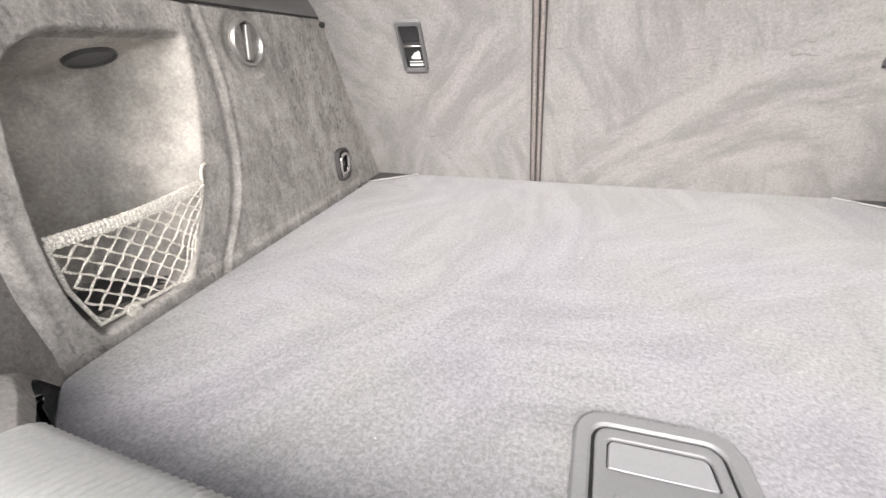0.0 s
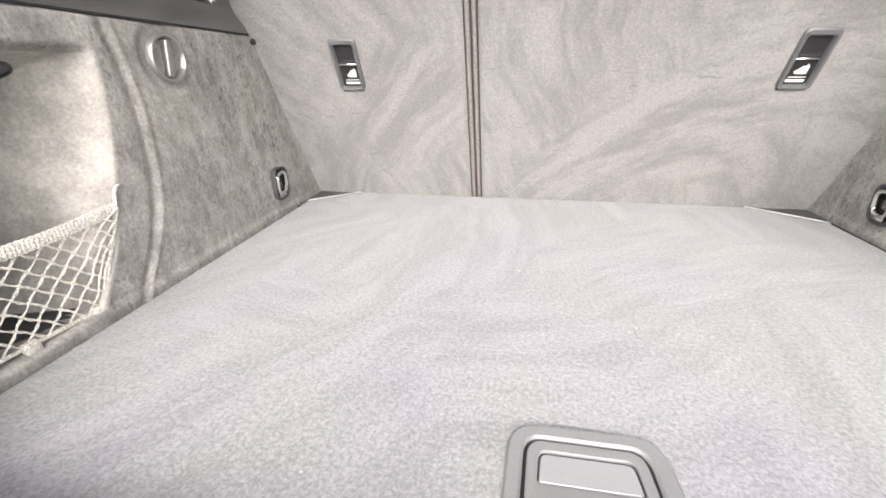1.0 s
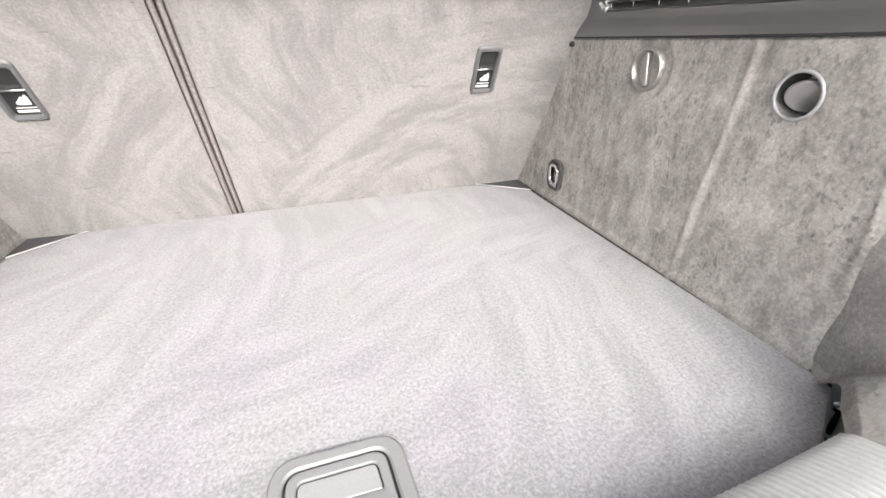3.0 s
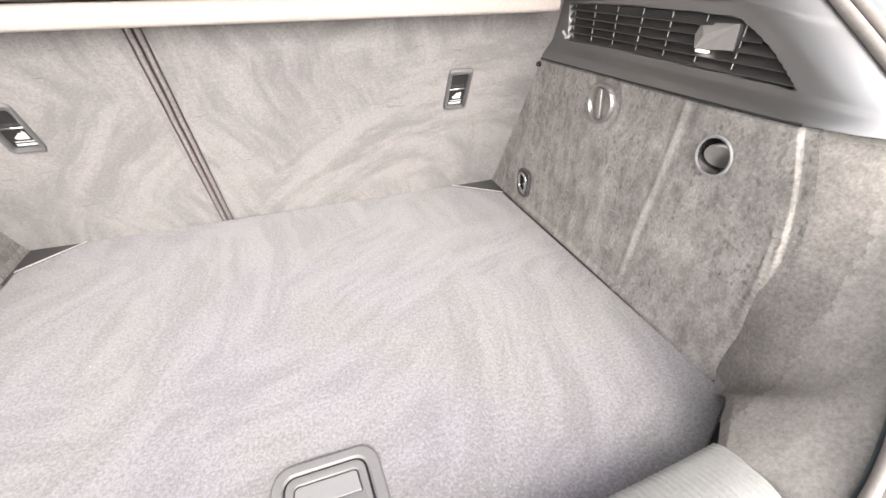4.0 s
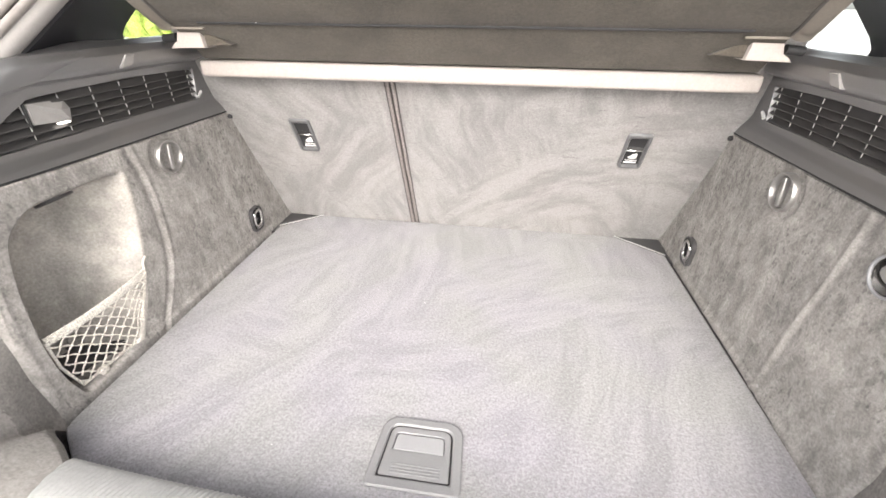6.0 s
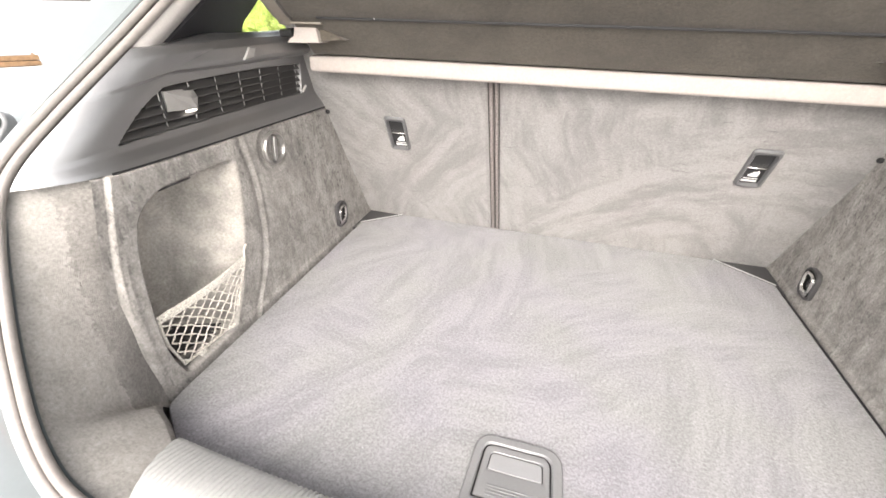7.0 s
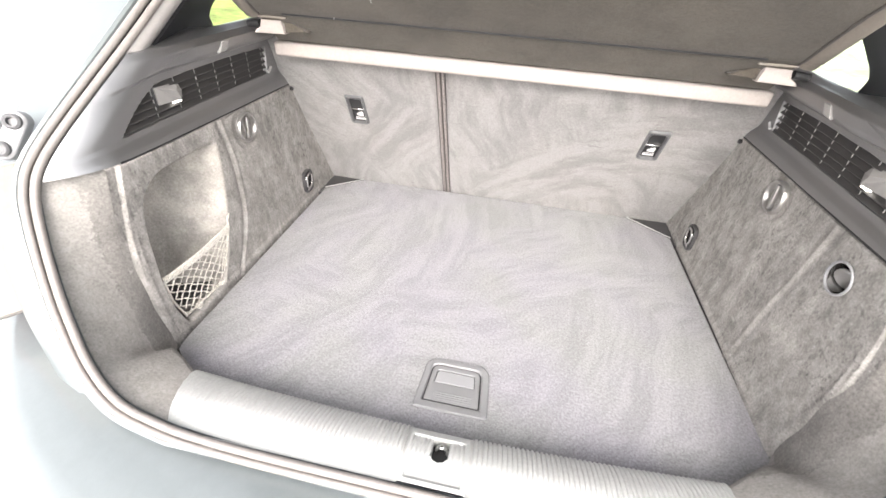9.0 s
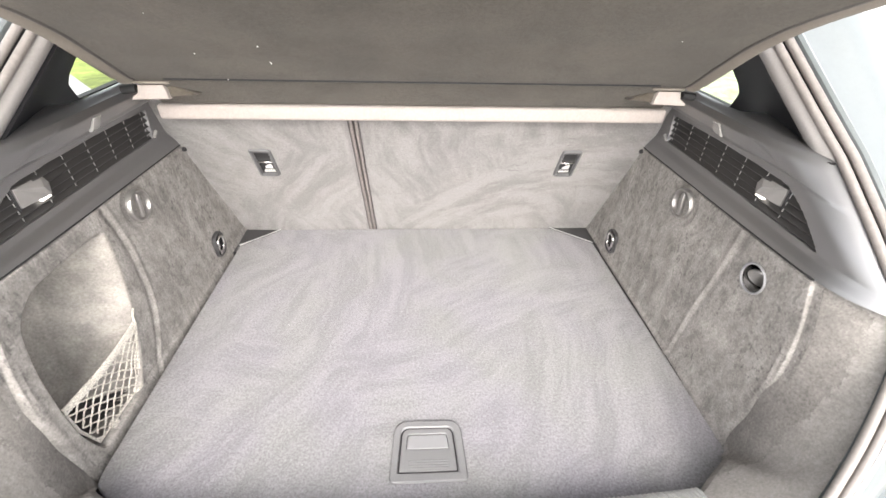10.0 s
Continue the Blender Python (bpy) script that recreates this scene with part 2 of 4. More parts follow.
def prism(points, z0, z1, bevel=0.0, segs=2, m=None):
    """A polygon of (x, y) raised from z0 to z1, its top edge rounded."""
    bm = bmesh.new()
    f = bm.faces.new([bm.verts.new((x, y, z0)) for x, y in points])
    up = bmesh.ops.extrude_face_region(bm, geom=[f])
    top = [v for v in up["geom"] if isinstance(v, bmesh.types.BMVert)]
    bmesh.ops.translate(bm, verts=top, vec=(0, 0, z1 - z0))
    if bevel:
        tops = set(top)
        bmesh.ops.bevel(bm, geom=[e for e in bm.edges if e.verts[0] in tops and e.verts[1] in tops], offset=bevel, segments=segs, affect="EDGES", profile=0.5)
    if m:
        bm.transform(m)
    return bm


def rounded(w, h, r, n=5, cx=0, cy=0, r2=None):
    """A rounded rectangle as points; r2: the radius of the two lower corners."""
    out = []
    for k, (sx, sy) in enumerate(((1, 1), (-1, 1), (-1, -1), (1, -1))):
        rr = r if k < 2 or r2 is None else r2
        for i in range(n + 1):
            a = radians(90 * k + 90 * i / n)
            out.append((cx + sx * (w / 2 - rr) + rr * math.cos(a), cy + sy * (h / 2 - rr) + rr * math.sin(a)))
    return out


def ring(outer, inner, z0, z1, bevel=0.0, m=None):
    """A flat frame between two outlines of equal count, raised from z0 to z1, the upper edges rounded by a chamfer."""
    bm = bmesh.new()
    n = len(outer)

    def mixp(a, b, t):
        return (a[0] + (b[0] - a[0]) * t, a[1] + (b[1] - a[1]) * t)

    w = max(1e-6, math.dist(outer[0], inner[0]))
    t = min(0.45, bevel / w)
    rows = [[(*p, z0) for p in outer], [(*p, z1 - bevel) for p in outer], [(*mixp(p, q, t), z1) for p, q in zip(outer, inner)],
            [(*mixp(p, q, 1 - t), z1) for p, q in zip(outer, inner)], [(*q, z1 - bevel) for q in inner], [(*q, z0) for q in inner]]
    vs = [[bm.verts.new(p) for p in row] for row in rows]
    for a in range(5):
        for i in range(n):
            bm.faces.new((vs[a][i], vs[a][(i + 1) % n], vs[a + 1][(i + 1) % n], vs[a + 1][i]))
    if m:
        bm.transform(m)
    return bm


def box(x0, x1, y0, y1, z0, z1, bevel=0.0, segs=2, m=None):
    bm = bmesh.new()
    bmesh.ops.create_cube(bm, size=1)
    bmesh.ops.scale(bm, verts=bm.verts, vec=(x1 - x0, y1 - y0, z1 - z0))
    bmesh.ops.translate(bm, verts=bm.verts, vec=((x0 + x1) / 2, (y0 + y1) / 2, (z0 + z1) / 2))
    if bevel:
        bmesh.ops.bevel(bm, geom=bm.edges[:], offset=bevel, segments=segs, affect="EDGES", profile=0.5)
    if m:
        bm.transform(m)
    return bm


def smooth_line(pts, per=6):
    """Catmull-Rom through points."""
    p = [Vector(q) for q in pts]
    p = [2 * p[0] - p[1]] + p + [2 * p[-1] - p[-2]]
    out = []
    for i in range(1, len(p) - 2):
        for k in range(per):
            t = k / per
            a, b, c, d = p[i - 1 : i + 3]
            out.append(0.5 * (2 * b + (c - a) * t + (2 * a - 5 * b + 4 * c - d) * t * t + (3 * b - a - 3 * c + d) * t ** 3))
    return out + [p[-2]]


def tube(pts, r, n=8, closed=False, bm=None, wob=0.0):
    """A round cord along points."""
    bm = bm or bmesh.new()
    pts = [Vector(p) for p in pts]
    rows = []
    up = Vector((0.13, 0.31, 0.94))
    for i, p in enumerate(pts):
        a = pts[(i - 1) % len(pts)] if closed or i else p
        b = pts[(i + 1) % len(pts)] if closed or i + 1 < len(pts) else p
        d = (b - a).normalized()
        s = d.cross(up).normalized()
        q = s.cross(d)
        rr = r * (1 + wob * math.sin(i * 2.3))
        rows.append([bm.verts.new(p + rr * (math.cos(2 * math.pi * k / n) * s + math.sin(2 * math.pi * k / n) * q)) for k in range(n)])
    for i in range(len(rows) - (0 if closed else 1)):
        x, y = rows[i], rows[(i + 1) % len(rows)]
        for k in range(n):
            bm.faces.new((x[k], x[(k + 1) % n], y[(k + 1) % n], y[k]))
    if not closed:
        bm.faces.new(rows[0])
        bm.faces.new(rows[-1])
    return bm


def lathe(profile, n=40, m=None):
    """A turned shape: (radius, height) about z."""
    bm = bmesh.new()
    rows = [[bm.verts.new((r * math.cos(2 * math.pi * k / n), r * math.sin(2 * math.pi * k / n), h)) for k in range(n)] for r, h in profile]
    for a, b in zip(rows, rows[1:]):
        for k in range(n):
            bm.faces.new((a[k], a[(k + 1) % n], b[(k + 1) % n], b[k]))
    bm.faces.new(rows[-1])
    bm.faces.new(rows[0])
    if m:
        bm.transform(m)
    return bm


def curve_at(pairs, t):
    return float(np.interp(t, [p[0] for p in pairs], [p[1] for p in pairs]))


def eased(pairs):
    """The same (place, value) pairs, drawn as a smooth curve."""
    return [(p.x, p.y) for p in smooth_line([(a, b, 0) for a, b in pairs], 6)]


def step(t):
    t = min(1.0, max(0.0, t))
    return t * t * (3 - 2 * t)


def on_wall(side, y, z, turn=0.0):
    """A frame on a side wall: local x runs towards the seat, local y up, local z into the boot."""
    x = wall_x(side, z)
    m = Matrix.Identity(4)
    ax, ay, az = Vector((0, -side, 0)), Vector((0, 0, 1)), Vector((-side, 0, 0))
    for i in range(3):
        m[i][0], m[i][1], m[i][2] = ax[i], ay[i], az[i]
    m.translation = (x, y, z)
    return m @ pose(0, 0, 0, 0, 0, turn)


# ---- plan ----
LEAN = 0.5  # the seat backs lean into the boot by this much of their height
GROOVE = eased([(-0.06, -0.702), (0.0, -0.702), (0.054, -0.701), (0.134, -0.698), (0.199, -0.688), (0.268, -0.669), (0.313, -0.655), (0.335, -0.648)])
GROOVE_R = eased([(-0.06, -0.678), (0.015, -0.681), (0.097, -0.686), (0.17, -0.684), (0.251, -0.669), (0.322, -0.642), (0.34, -0.634)])
TRIM_LOW = eased([(-0.722, 0.329), (-0.66, 0.321), (-0.593, 0.318), (-0.45, 0.315), (-0.27, 0.312), (-0.15, 0.310)])


def wall_x(side, z):
    return -(0.491 + 0.045 * z) if side < 0 else 0.503 + 0.04 * z


def groove_y(side, z):
    return curve_at(GROOVE_R if side > 0 else GROOVE, z)


# ---- load floor ----
def floor_edge(s):
    """Half outline of the board on one side, from the seat to the sill."""
    w, out, back = (0.480, 0.001, 0.0) if s < 0 else (0.492, 0.010, 0.002)
    return [(s * 0.388, -0.003), (s * w, -0.084), (s * (w + 0.5 * out), -0.40), (s * (w + out), -0.682 + back), (s * (w + out - 0.001), -0.700 + back), (s * (w + out - 0.004), -0.710 + back), (s * (w + out - 0.012), -0.718 + back), (s * 0.420, -0.756 + back), (s * 0.37, -0.80)]


load_floor = thing("load_floor", label="grey carpeted boot floor board with brushed pile", category="boot floor")
outline = floor_edge(-1)[::-1] + floor_edge(1)
part("carpet", prism([(x, y) for x, y in outline], -0.02, 0.0, 0.002, 1), M_FLOOR, load_floor, smooth=False)
for s in (-1, 1):
    a, b = floor_edge(s)[:2]
    part("edge_strip", tube([(a[0] + s * 0.001, a[1] + 0.0015, 0.0008), (b[0] + s * 0.001, b[1] + 0.0015, 0.0008)], 0.0013, 8), M_EDGE, load_floor, "bright metal edge strip")

# black tube stands in for the shade in the gap beside the floor
part("gap_shade", tube([(x + 0.0022, y, -0.001) for x, y in floor_edge(1)[1:6]], 0.0014, 6), M_DARK, load_floor, "black strip drawn as the shade in the floor gap")

# floor handle
HX, HY = 0.0125, -0.6745
floor_handle = thing("pull_handle", (HX, HY, 0.0), label="grey plastic recessed pull handle set in the boot floor", category="handle")


def trap(wt, wb, h, rt, rb, cy=0.0):
    """A rounded outline, narrower at its top."""
    out = rounded(wb, h, rt, 6, 0, 0, rb)
    return [(x * (wb + (wt - wb) * (y + h / 2) / h) / wb, y + cy) for x, y in out]


HM = Matrix.Translation((HX, HY, 0))
part("frame", ring([(x + 0.001, y) for x, y in trap(0.110, 0.122, 0.102, 0.022, 0.008, -0.001)], trap(0.086, 0.095, 0.0755, 0.013, 0.003), -0.004, 0.0045, 0.002, HM), M_HANDLE, floor_handle)
part("gap", prism(trap(0.087, 0.096, 0.0765, 0.013, 0.003), -0.004, 0.0008, m=HM), M_DARK, floor_handle)
flap = part("flap", ring(trap(0.0810, 0.0895, 0.0705, 0.0115, 0.002), trap(0.066, 0.070, 0.026, 0.006, 0.003, 0.013), -0.003, 0.0038, 0.0008, HM), M_HANDLE, floor_handle)
part("recess_groove", prism(trap(0.066, 0.070, 0.026, 0.006, 0.003, 0.013), -0.004, 0.0010, m=HM), M_DARK, flap)
part("grip_recess", prism(trap(0.0635, 0.0675, 0.0235, 0.005, 0.002, 0.013), -0.004, 0.0024, 0.0008, 1, HM), M_LIGHT, flap, "lighter finger recess")
for i in range(4):
    part("rib", box(-0.031, 0.033, -0.0205 - 0.004 * i, -0.0186 - 0.004 * i, 0.0036, 0.0050, 0.0005, 1, HM), M_HANDLE, flap)

# corner covers below the cut corners of the floor
for s in (-1, 1):
    cover = thing("corner_cover", label="black plastic corner filler beside the seat hinge", category="trim", group="corner fillers by the seat")
    part("plate", prism([(s * 0.36, 0.0), (s * 0.51, 0.0), (s * 0.51, -0.12), (s * 0.45, -0.10)], -0.03, -0.0015, 0.0005, 1), M_COVER, cover)

# studs in the dark gap at the rear corners
for s in (-1, 1):
    stud = thing("floor_stud", (s * 0.500, -0.724, -0.02), label="small bright metal stud in the gap beside the floor", category="stud", group="studs beside the floor")
    part("head", lathe([(0.004, -0.03), (0.004, 0.0), (0.0075, 0.001), (0.0075, 0.006), (0.001, 0.008)], 16, Matrix.Translation((s * 0.500, -0.724, -0.02))), M_CHROME, stud)

# ---- rear seat backs ----
def seat_point(x, z, proud=0.0):
    return (x, -LEAN * z - proud * 0.894, z - proud * 0.447)


ANCHORS = [(-0.344, 0.263), (0.3525, 0.2625)]


def seat_back(name, x0, x1, top, label):
    seat = thing(name, label=label, category="rear seat", group="rear seat backs")

    def f(u, v):
        x = x0 + (x1 - x0) * u
        z = -0.04 + (top + 0.04) * v
        edge = min(u, 1 - u) * abs(x1 - x0)
        for ax, az in ANCHORS:
            du, dv = abs(x - ax), abs((z - az) * 1.118 + 0.004)
            if du < 0.0195 and dv < 0.0400:
                return seat_point(x, z, -0.034)
        sink = 0.004 * (1 - step(edge / 0.007))
        swell = 0.004 * math.sin(math.pi * min(1, max(0, u))) + 0.002 * noise.noise(Vector((x * 5, z * 5, 0)))
        return seat_point(x, z, swell - sink)

    part("panel", grid(190, 150, f), M_SEAT, seat)
    return seat


SPLIT_L, SPLIT_R = -0.143, -0.120


seat_narrow = seat_back("rear_seat", -0.525, SPLIT_L, 0.56, "narrow upright rear seat back covered in brushed grey carpet")
seat_wide = seat_back("rear_seat", SPLIT_R, 0.535, 0.56, "wide upright rear seat back covered in brushed grey carpet")
seam = thing("seat_gap_strip", label="dark gap with grey strip between the two seat backs", category="trim")
part("gap", grid(1, 2, lambda u, v: seat_point(SPLIT_L - 0.004 + (SPLIT_R - SPLIT_L + 0.008) * u, -0.04 + 0.6 * v, -0.012)), M_RUBBER2, seam)
for x0, w, deep in ((SPLIT_L + 0.0022, 0.0075, 0.0), (SPLIT_L + 0.0128, 0.0072, 0.0012)):
    part("strip", solid(grid(8, 30, lambda u, v: seat_point(x0 + w * u + 0.0005 * noise.noise(Vector((v * 40, x0, 0))), -0.04 + 0.6 * v, -0.001 - deep - 0.003 * abs(2 * u - 1) ** 3)), 0.002), M_FLUFF, seam, "pinkish grey carpet edge strip")


def anchor(x, z, seat, lean):
    """A child seat anchor pocket with its frame, recess, bar and symbol."""
    m = Matrix.Identity(4)
    ax, ay, az = Vector((1, 0, 0)), Vector((lean, -LEAN, 1)).normalized(), None
    az = ax.cross(ay).normalized()
    for i in range(3):
        m[i][0], m[i][1], m[i][2] = ax[i], ay[i], az[i]
    m.translation = seat_point(x, z, 0.003)
    a = part("anchor_frame", ring(rounded(0.048, 0.090, 0.008), rounded(0.034, 0.074, 0.004, cy=-0.003), -0.006, 0.005, 0.0025, m), M_FRAME, seat, "grey plastic child seat anchor frame")
    part("recess", prism(rounded(0.036, 0.076, 0.004, cy=-0.004), -0.03, -0.004, m=m), M_DARK, a)
    part("upper_step", box(-0.017, 0.017, 0.007, 0.0325, -0.005, -0.002, 0.001, 1, m), M_DARK, a)
    part("bar", box(-0.0175, 0.0175, -0.0008, 0.0022, -0.004, 0.0015, 0.0006, 1, m), M_CHROME, a)
    part("symbol", prism([(-0.002, -0.024), (0.010, -0.024), (0.0105, -0.013), (0.0075, -0.0085), (0.0045, -0.0125), (0.0015, -0.0115), (-0.002, -0.016), (-0.007, -0.020), (-0.006, -0.023)], -0.005, -0.0032, m=m), M_WHITE, a, "white seat symbol")
    part("label_bar", box(-0.011, 0.013, -0.0295, -0.0280, -0.005, -0.0032, m=m), M_WHITE, a)
    part("label_bar", box(-0.012, 0.013, -0.0365, -0.0325, -0.005, -0.0032, m=m), M_WHITE, a)


anchor(-0.344, 0.263, seat_narrow, 0.0)
anchor(0.3525, 0.2625, seat_wide, 0.0)

# ---- side trims ----
REAR = eased([(0.0, -0.655), (0.05, -0.668), (0.10, -0.670), (0.147, -0.666), (0.20, -0.657), (0.25, -0.641), (0.285, -0.612)])
FRONT = eased([(0.0, -0.555), (0.05, -0.520), (0.10, -0.495), (0.20, -0.462), (0.285, -0.452)])
FOLD = eased([(-0.06, -0.60), (0.0, -0.590), (0.06, -0.572), (0.115, -0.550), (0.17, -0.531), (0.21, -0.519), (0.30, -0.500)])
SEAM_L = eased([(-0.06, -0.50), (0.0, -0.487), (0.055, -0.448), (0.113, -0.424), (0.22, -0.410), (0.33, -0.424)])
SEAM_R = eased([(-0.06, -0.484), (0.0, -0.486), (0.10, -0.489), (0.184, -0.497), (0.26, -0.505), (0.33, -0.507)])


def trim_low(y):
    return curve_at(TRIM_LOW, y)


def pocket_lip(y, z):
    """How far inside the rounded outline of the pocket's rear and upper edge."""
    curl = 0.034
    r, top = y - curve_at(REAR, z), 0.285 - z
    return curl - math.hypot(curl - r, curl - top) if r < curl and top < curl else min(r, top)


def side_depth(side, y, z):
    """How far the carpeted wall lies outward of its plane."""
    d = 0.0
    if side < 0:
        f, lip, fold = curve_at(FRONT, z) - y, pocket_lip(y, z), curve_at(FOLD, z) - y
        q = min(1.0, max(0.0, f / (f - fold)))
        back = 0.100 * q ** 1.35 + 0.010 * step(fold / 0.035) - 0.005 * math.exp(-((fold / 0.010) ** 2)) * step((z - 0.05) / 0.06)
        roof = max(0.0, 0.284 - z) / 0.42
        h = max(0.0, 0.014 - abs(back - roof)) / 0.014
        d += (min(back, roof) - 0.0035 * h * h) * step(lip / 0.009) * step((z - 0.008) / 0.012)
        d -= 0.0013 * math.exp(-(((y - curve_at(SEAM_L, z)) / 0.0045) ** 2))
        d += 0.002 * math.exp(-(((y - curve_at(SEAM_L, z) + 0.011) / 0.006) ** 2))
    else:
        q = y - curve_at(SEAM_R, z)
        d -= 0.0016 * math.exp(-((q / 0.0042) ** 2))
        d += 0.0010 * math.exp(-(((q + 0.010) / 0.006) ** 2))
        hole = math.hypot(y + 0.569, z - 0.262)
        d += 0.045 * (1 - step((hole - 0.018) / 0.004))
    knob = math.hypot(y + 0.349, z - 0.271)
    d += 0.004 * (1 - step((knob - 0.036) / 0.012))
    d += 0.002 * noise.noise(Vector((y * 12, z * 12, side)))
    d -= 0.003 * (1 - step((z - 0.004) / 0.012)) * (z > -0.03)
    g = y - groove_y(side, z)
    roll = 0.0045 + 0.0085 * step((0.24 - z) / 0.18)
    d += (0.0035 if side > 0 else 0.006) * step((0.5 * roll - g) / (1.2 * roll))
    d -= 0.0015 * step((0.25 - z) / 0.12) * math.exp(-(((g - 0.011) / (0.5 * roll)) ** 2))
    return d


def side_front(side):
    def f(u, v):
        z = -0.06 + 0.374 * v
        y0, y1 = -LEAN * max(0, z) + 0.03, groove_y(side, z) - 0.014
        y = y1 + (y0 - y1) * (0.35 * (1 - u) + 0.65 * (1 - u) ** 2.2)
        z = -0.06 + (trim_low(y) + 0.001 + 0.06) * v
        tuck = 0.008 * step((z - trim_low(y) + 0.0035) / 0.004)
        return (wall_x(side, z) + side * (side_depth(side, y, z) + tuck), y, z)

    if side > 0:
        return grid(230, 130, f)
    bm = grid(380, 210, f)
    near = [v for v in bm.verts if -0.03 < pocket_lip(v.co.y, v.co.z) < 0.05]
    for _ in range(4):
        bmesh.ops.smooth_vert(bm, verts=near, factor=0.5, use_axis_x=True, use_axis_y=True, use_axis_z=True)
    return bm


# outline of the tailgate opening, bottom centre to roof, for one side
OPENING = [(0.0, -0.879, 0.069), (0.2, -0.879, 0.069), (0.30, -0.877, 0.072), (0.355, -0.873, 0.078), (0.41, -0.865, 0.092), (0.455, -0.845, 0.125), (0.49, -0.817, 0.172),
           (0.517, -0.79, 0.216), (0.542, -0.757, 0.272), (0.553, -0.733, 0.312), (0.551, -0.708, 0.343), (0.540, -0.655, 0.385), (0.513, -0.545, 0.466),
           (0.487, -0.43, 0.553), (0.462, -0.30, 0.65), (0.44, -0.16, 0.755)]
RIM = smooth_line(OPENING, 6)
RIM_R = [p + Vector((0.022 * min(1.0, max(0.0, (p.z - 0.36) / 0.09)), 0, 0)) for p in RIM]
CENTRE = Vector((0, -0.66, 0.42))


def rim_at(t, line):
    k = min(len(line) - 1.001, max(0, t * (len(line) - 1)))
    i = int(k)
    return line[i].lerp(line[i + 1], k - i)


INNER_L = smooth_line([(0.372, -0.786, 0.046), (0.398, -0.772, 0.047), (0.425, -0.755, 0.046), (0.458, -0.737, 0.042), (0.495, -0.703, -0.010), (0.507, -0.698, 0.05), (0.511, -0.697, 0.11), (0.515, -0.686, 0.19), (0.518, -0.664, 0.27), (0.521, -0.650, 0.316)], 8)
INNER_R = smooth_line([(0.372, -0.786, 0.046), (0.405, -0.768, 0.047), (0.432, -0.748, 0.046), (0.462, -0.728, 0.042), (0.504, -0.688, -0.010), (0.509, -0.679, 0.05), (0.511, -0.682, 0.11), (0.515, -0.676, 0.19), (0.518, -0.657, 0.27), (0.521, -0.639, 0.316)], 8)


def side_rear(side):
    """The carpeted return from the groove to the seal and down to the sill."""
    outer = RIM[20:59] if side > 0 else RIM[14:59]

    def f(u, v):
        a, b = rim_at(u, INNER_R if side > 0 else INNER_L).copy(), rim_at(u, outer)
        b = b + (b - CENTRE).normalized() * 0.010
        p = a.lerp(b, v)
        up = step((u - 0.25) / 0.25)
        bend = 0.42 + 0.05 * noise.noise(p * 30) + 0.02 * noise.noise(p * 90)
        hollow = (-0.015 + 0.008 * step((u - 0.5) / 0.3)) * (math.sin(math.pi * 0.5 * v / bend) if v < bend else math.cos(math.pi * 0.5 * (v - bend) / (1 - bend))) * up * (1 - step((u - 0.88) / 0.12))
        low = 0.006 * math.sin(math.pi * v) * (1 - up) * step(u / 0.12) - 0.020 * (1 - step(u / (0.075 if side > 0 else 0.06))) - 0.010 * (1 - step(v / 0.06)) * (1 - up)
        w = 0.0015 * noise.noise(p * 14)
        return (side * (p.x + hollow + w + ((-0.0028 if side > 0 else -0.010) * (1 - v))), p.y, p.z + low)

    return grid(210, 120, f)


def in_pocket(c):
    return curve_at(FRONT, c.z) - c.y > -0.004 and pocket_lip(c.y, c.z) > 0.0095 and c.z > 0.012


def pocket_base(c):
    return in_pocket(c) and c.z < 0.0185 and c.x < -0.515


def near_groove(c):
    """The band beside the ridge, with an uneven edge, coloured darker as shade."""
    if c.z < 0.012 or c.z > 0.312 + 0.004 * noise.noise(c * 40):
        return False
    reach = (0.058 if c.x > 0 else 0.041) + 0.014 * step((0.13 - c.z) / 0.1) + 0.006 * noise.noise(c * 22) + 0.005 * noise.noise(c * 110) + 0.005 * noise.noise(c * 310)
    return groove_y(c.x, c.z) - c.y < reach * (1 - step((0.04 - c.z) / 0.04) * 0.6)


def keep_faces(name, bm, test, material, parent, label=""):
    bmesh.ops.delete(bm, geom=[f for f in bm.faces if not test(f.calc_center_median())], context="FACES")
    part(name, bm, material, parent, label)


for side in (-1, 1):
    label = "grey carpeted boot side trim with open net pocket" if side < 0 else "grey carpeted boot side trim with round bag hook hole"
    trim = thing("side_trim", label=label, category="side trim")
    if side < 0:
        keep_faces("front_panel", side_front(side), lambda c: not in_pocket(c), M_SIDE, trim)
        keep_faces("pocket_liner", side_front(side), lambda c: in_pocket(c) and not pocket_base(c), M_POCKET, trim, "paler felt lining of the open pocket")
        keep_faces("pocket_base", side_front(side), pocket_base, M_COVER, trim, "dark plastic bottom of the pocket")
    else:
        part("front_panel", side_front(side), M_SIDE, trim)
    keep_faces("rear_panel", side_rear(side), lambda c: not near_groove(c), M_RETURN, trim, "smooth carpeted return beside the tailgate seal")
    keep_faces("shaded_band", side_rear(side), near_groove, M_RETURN_SHADED, trim, "band of carpet along the ridge with shade in its colour")


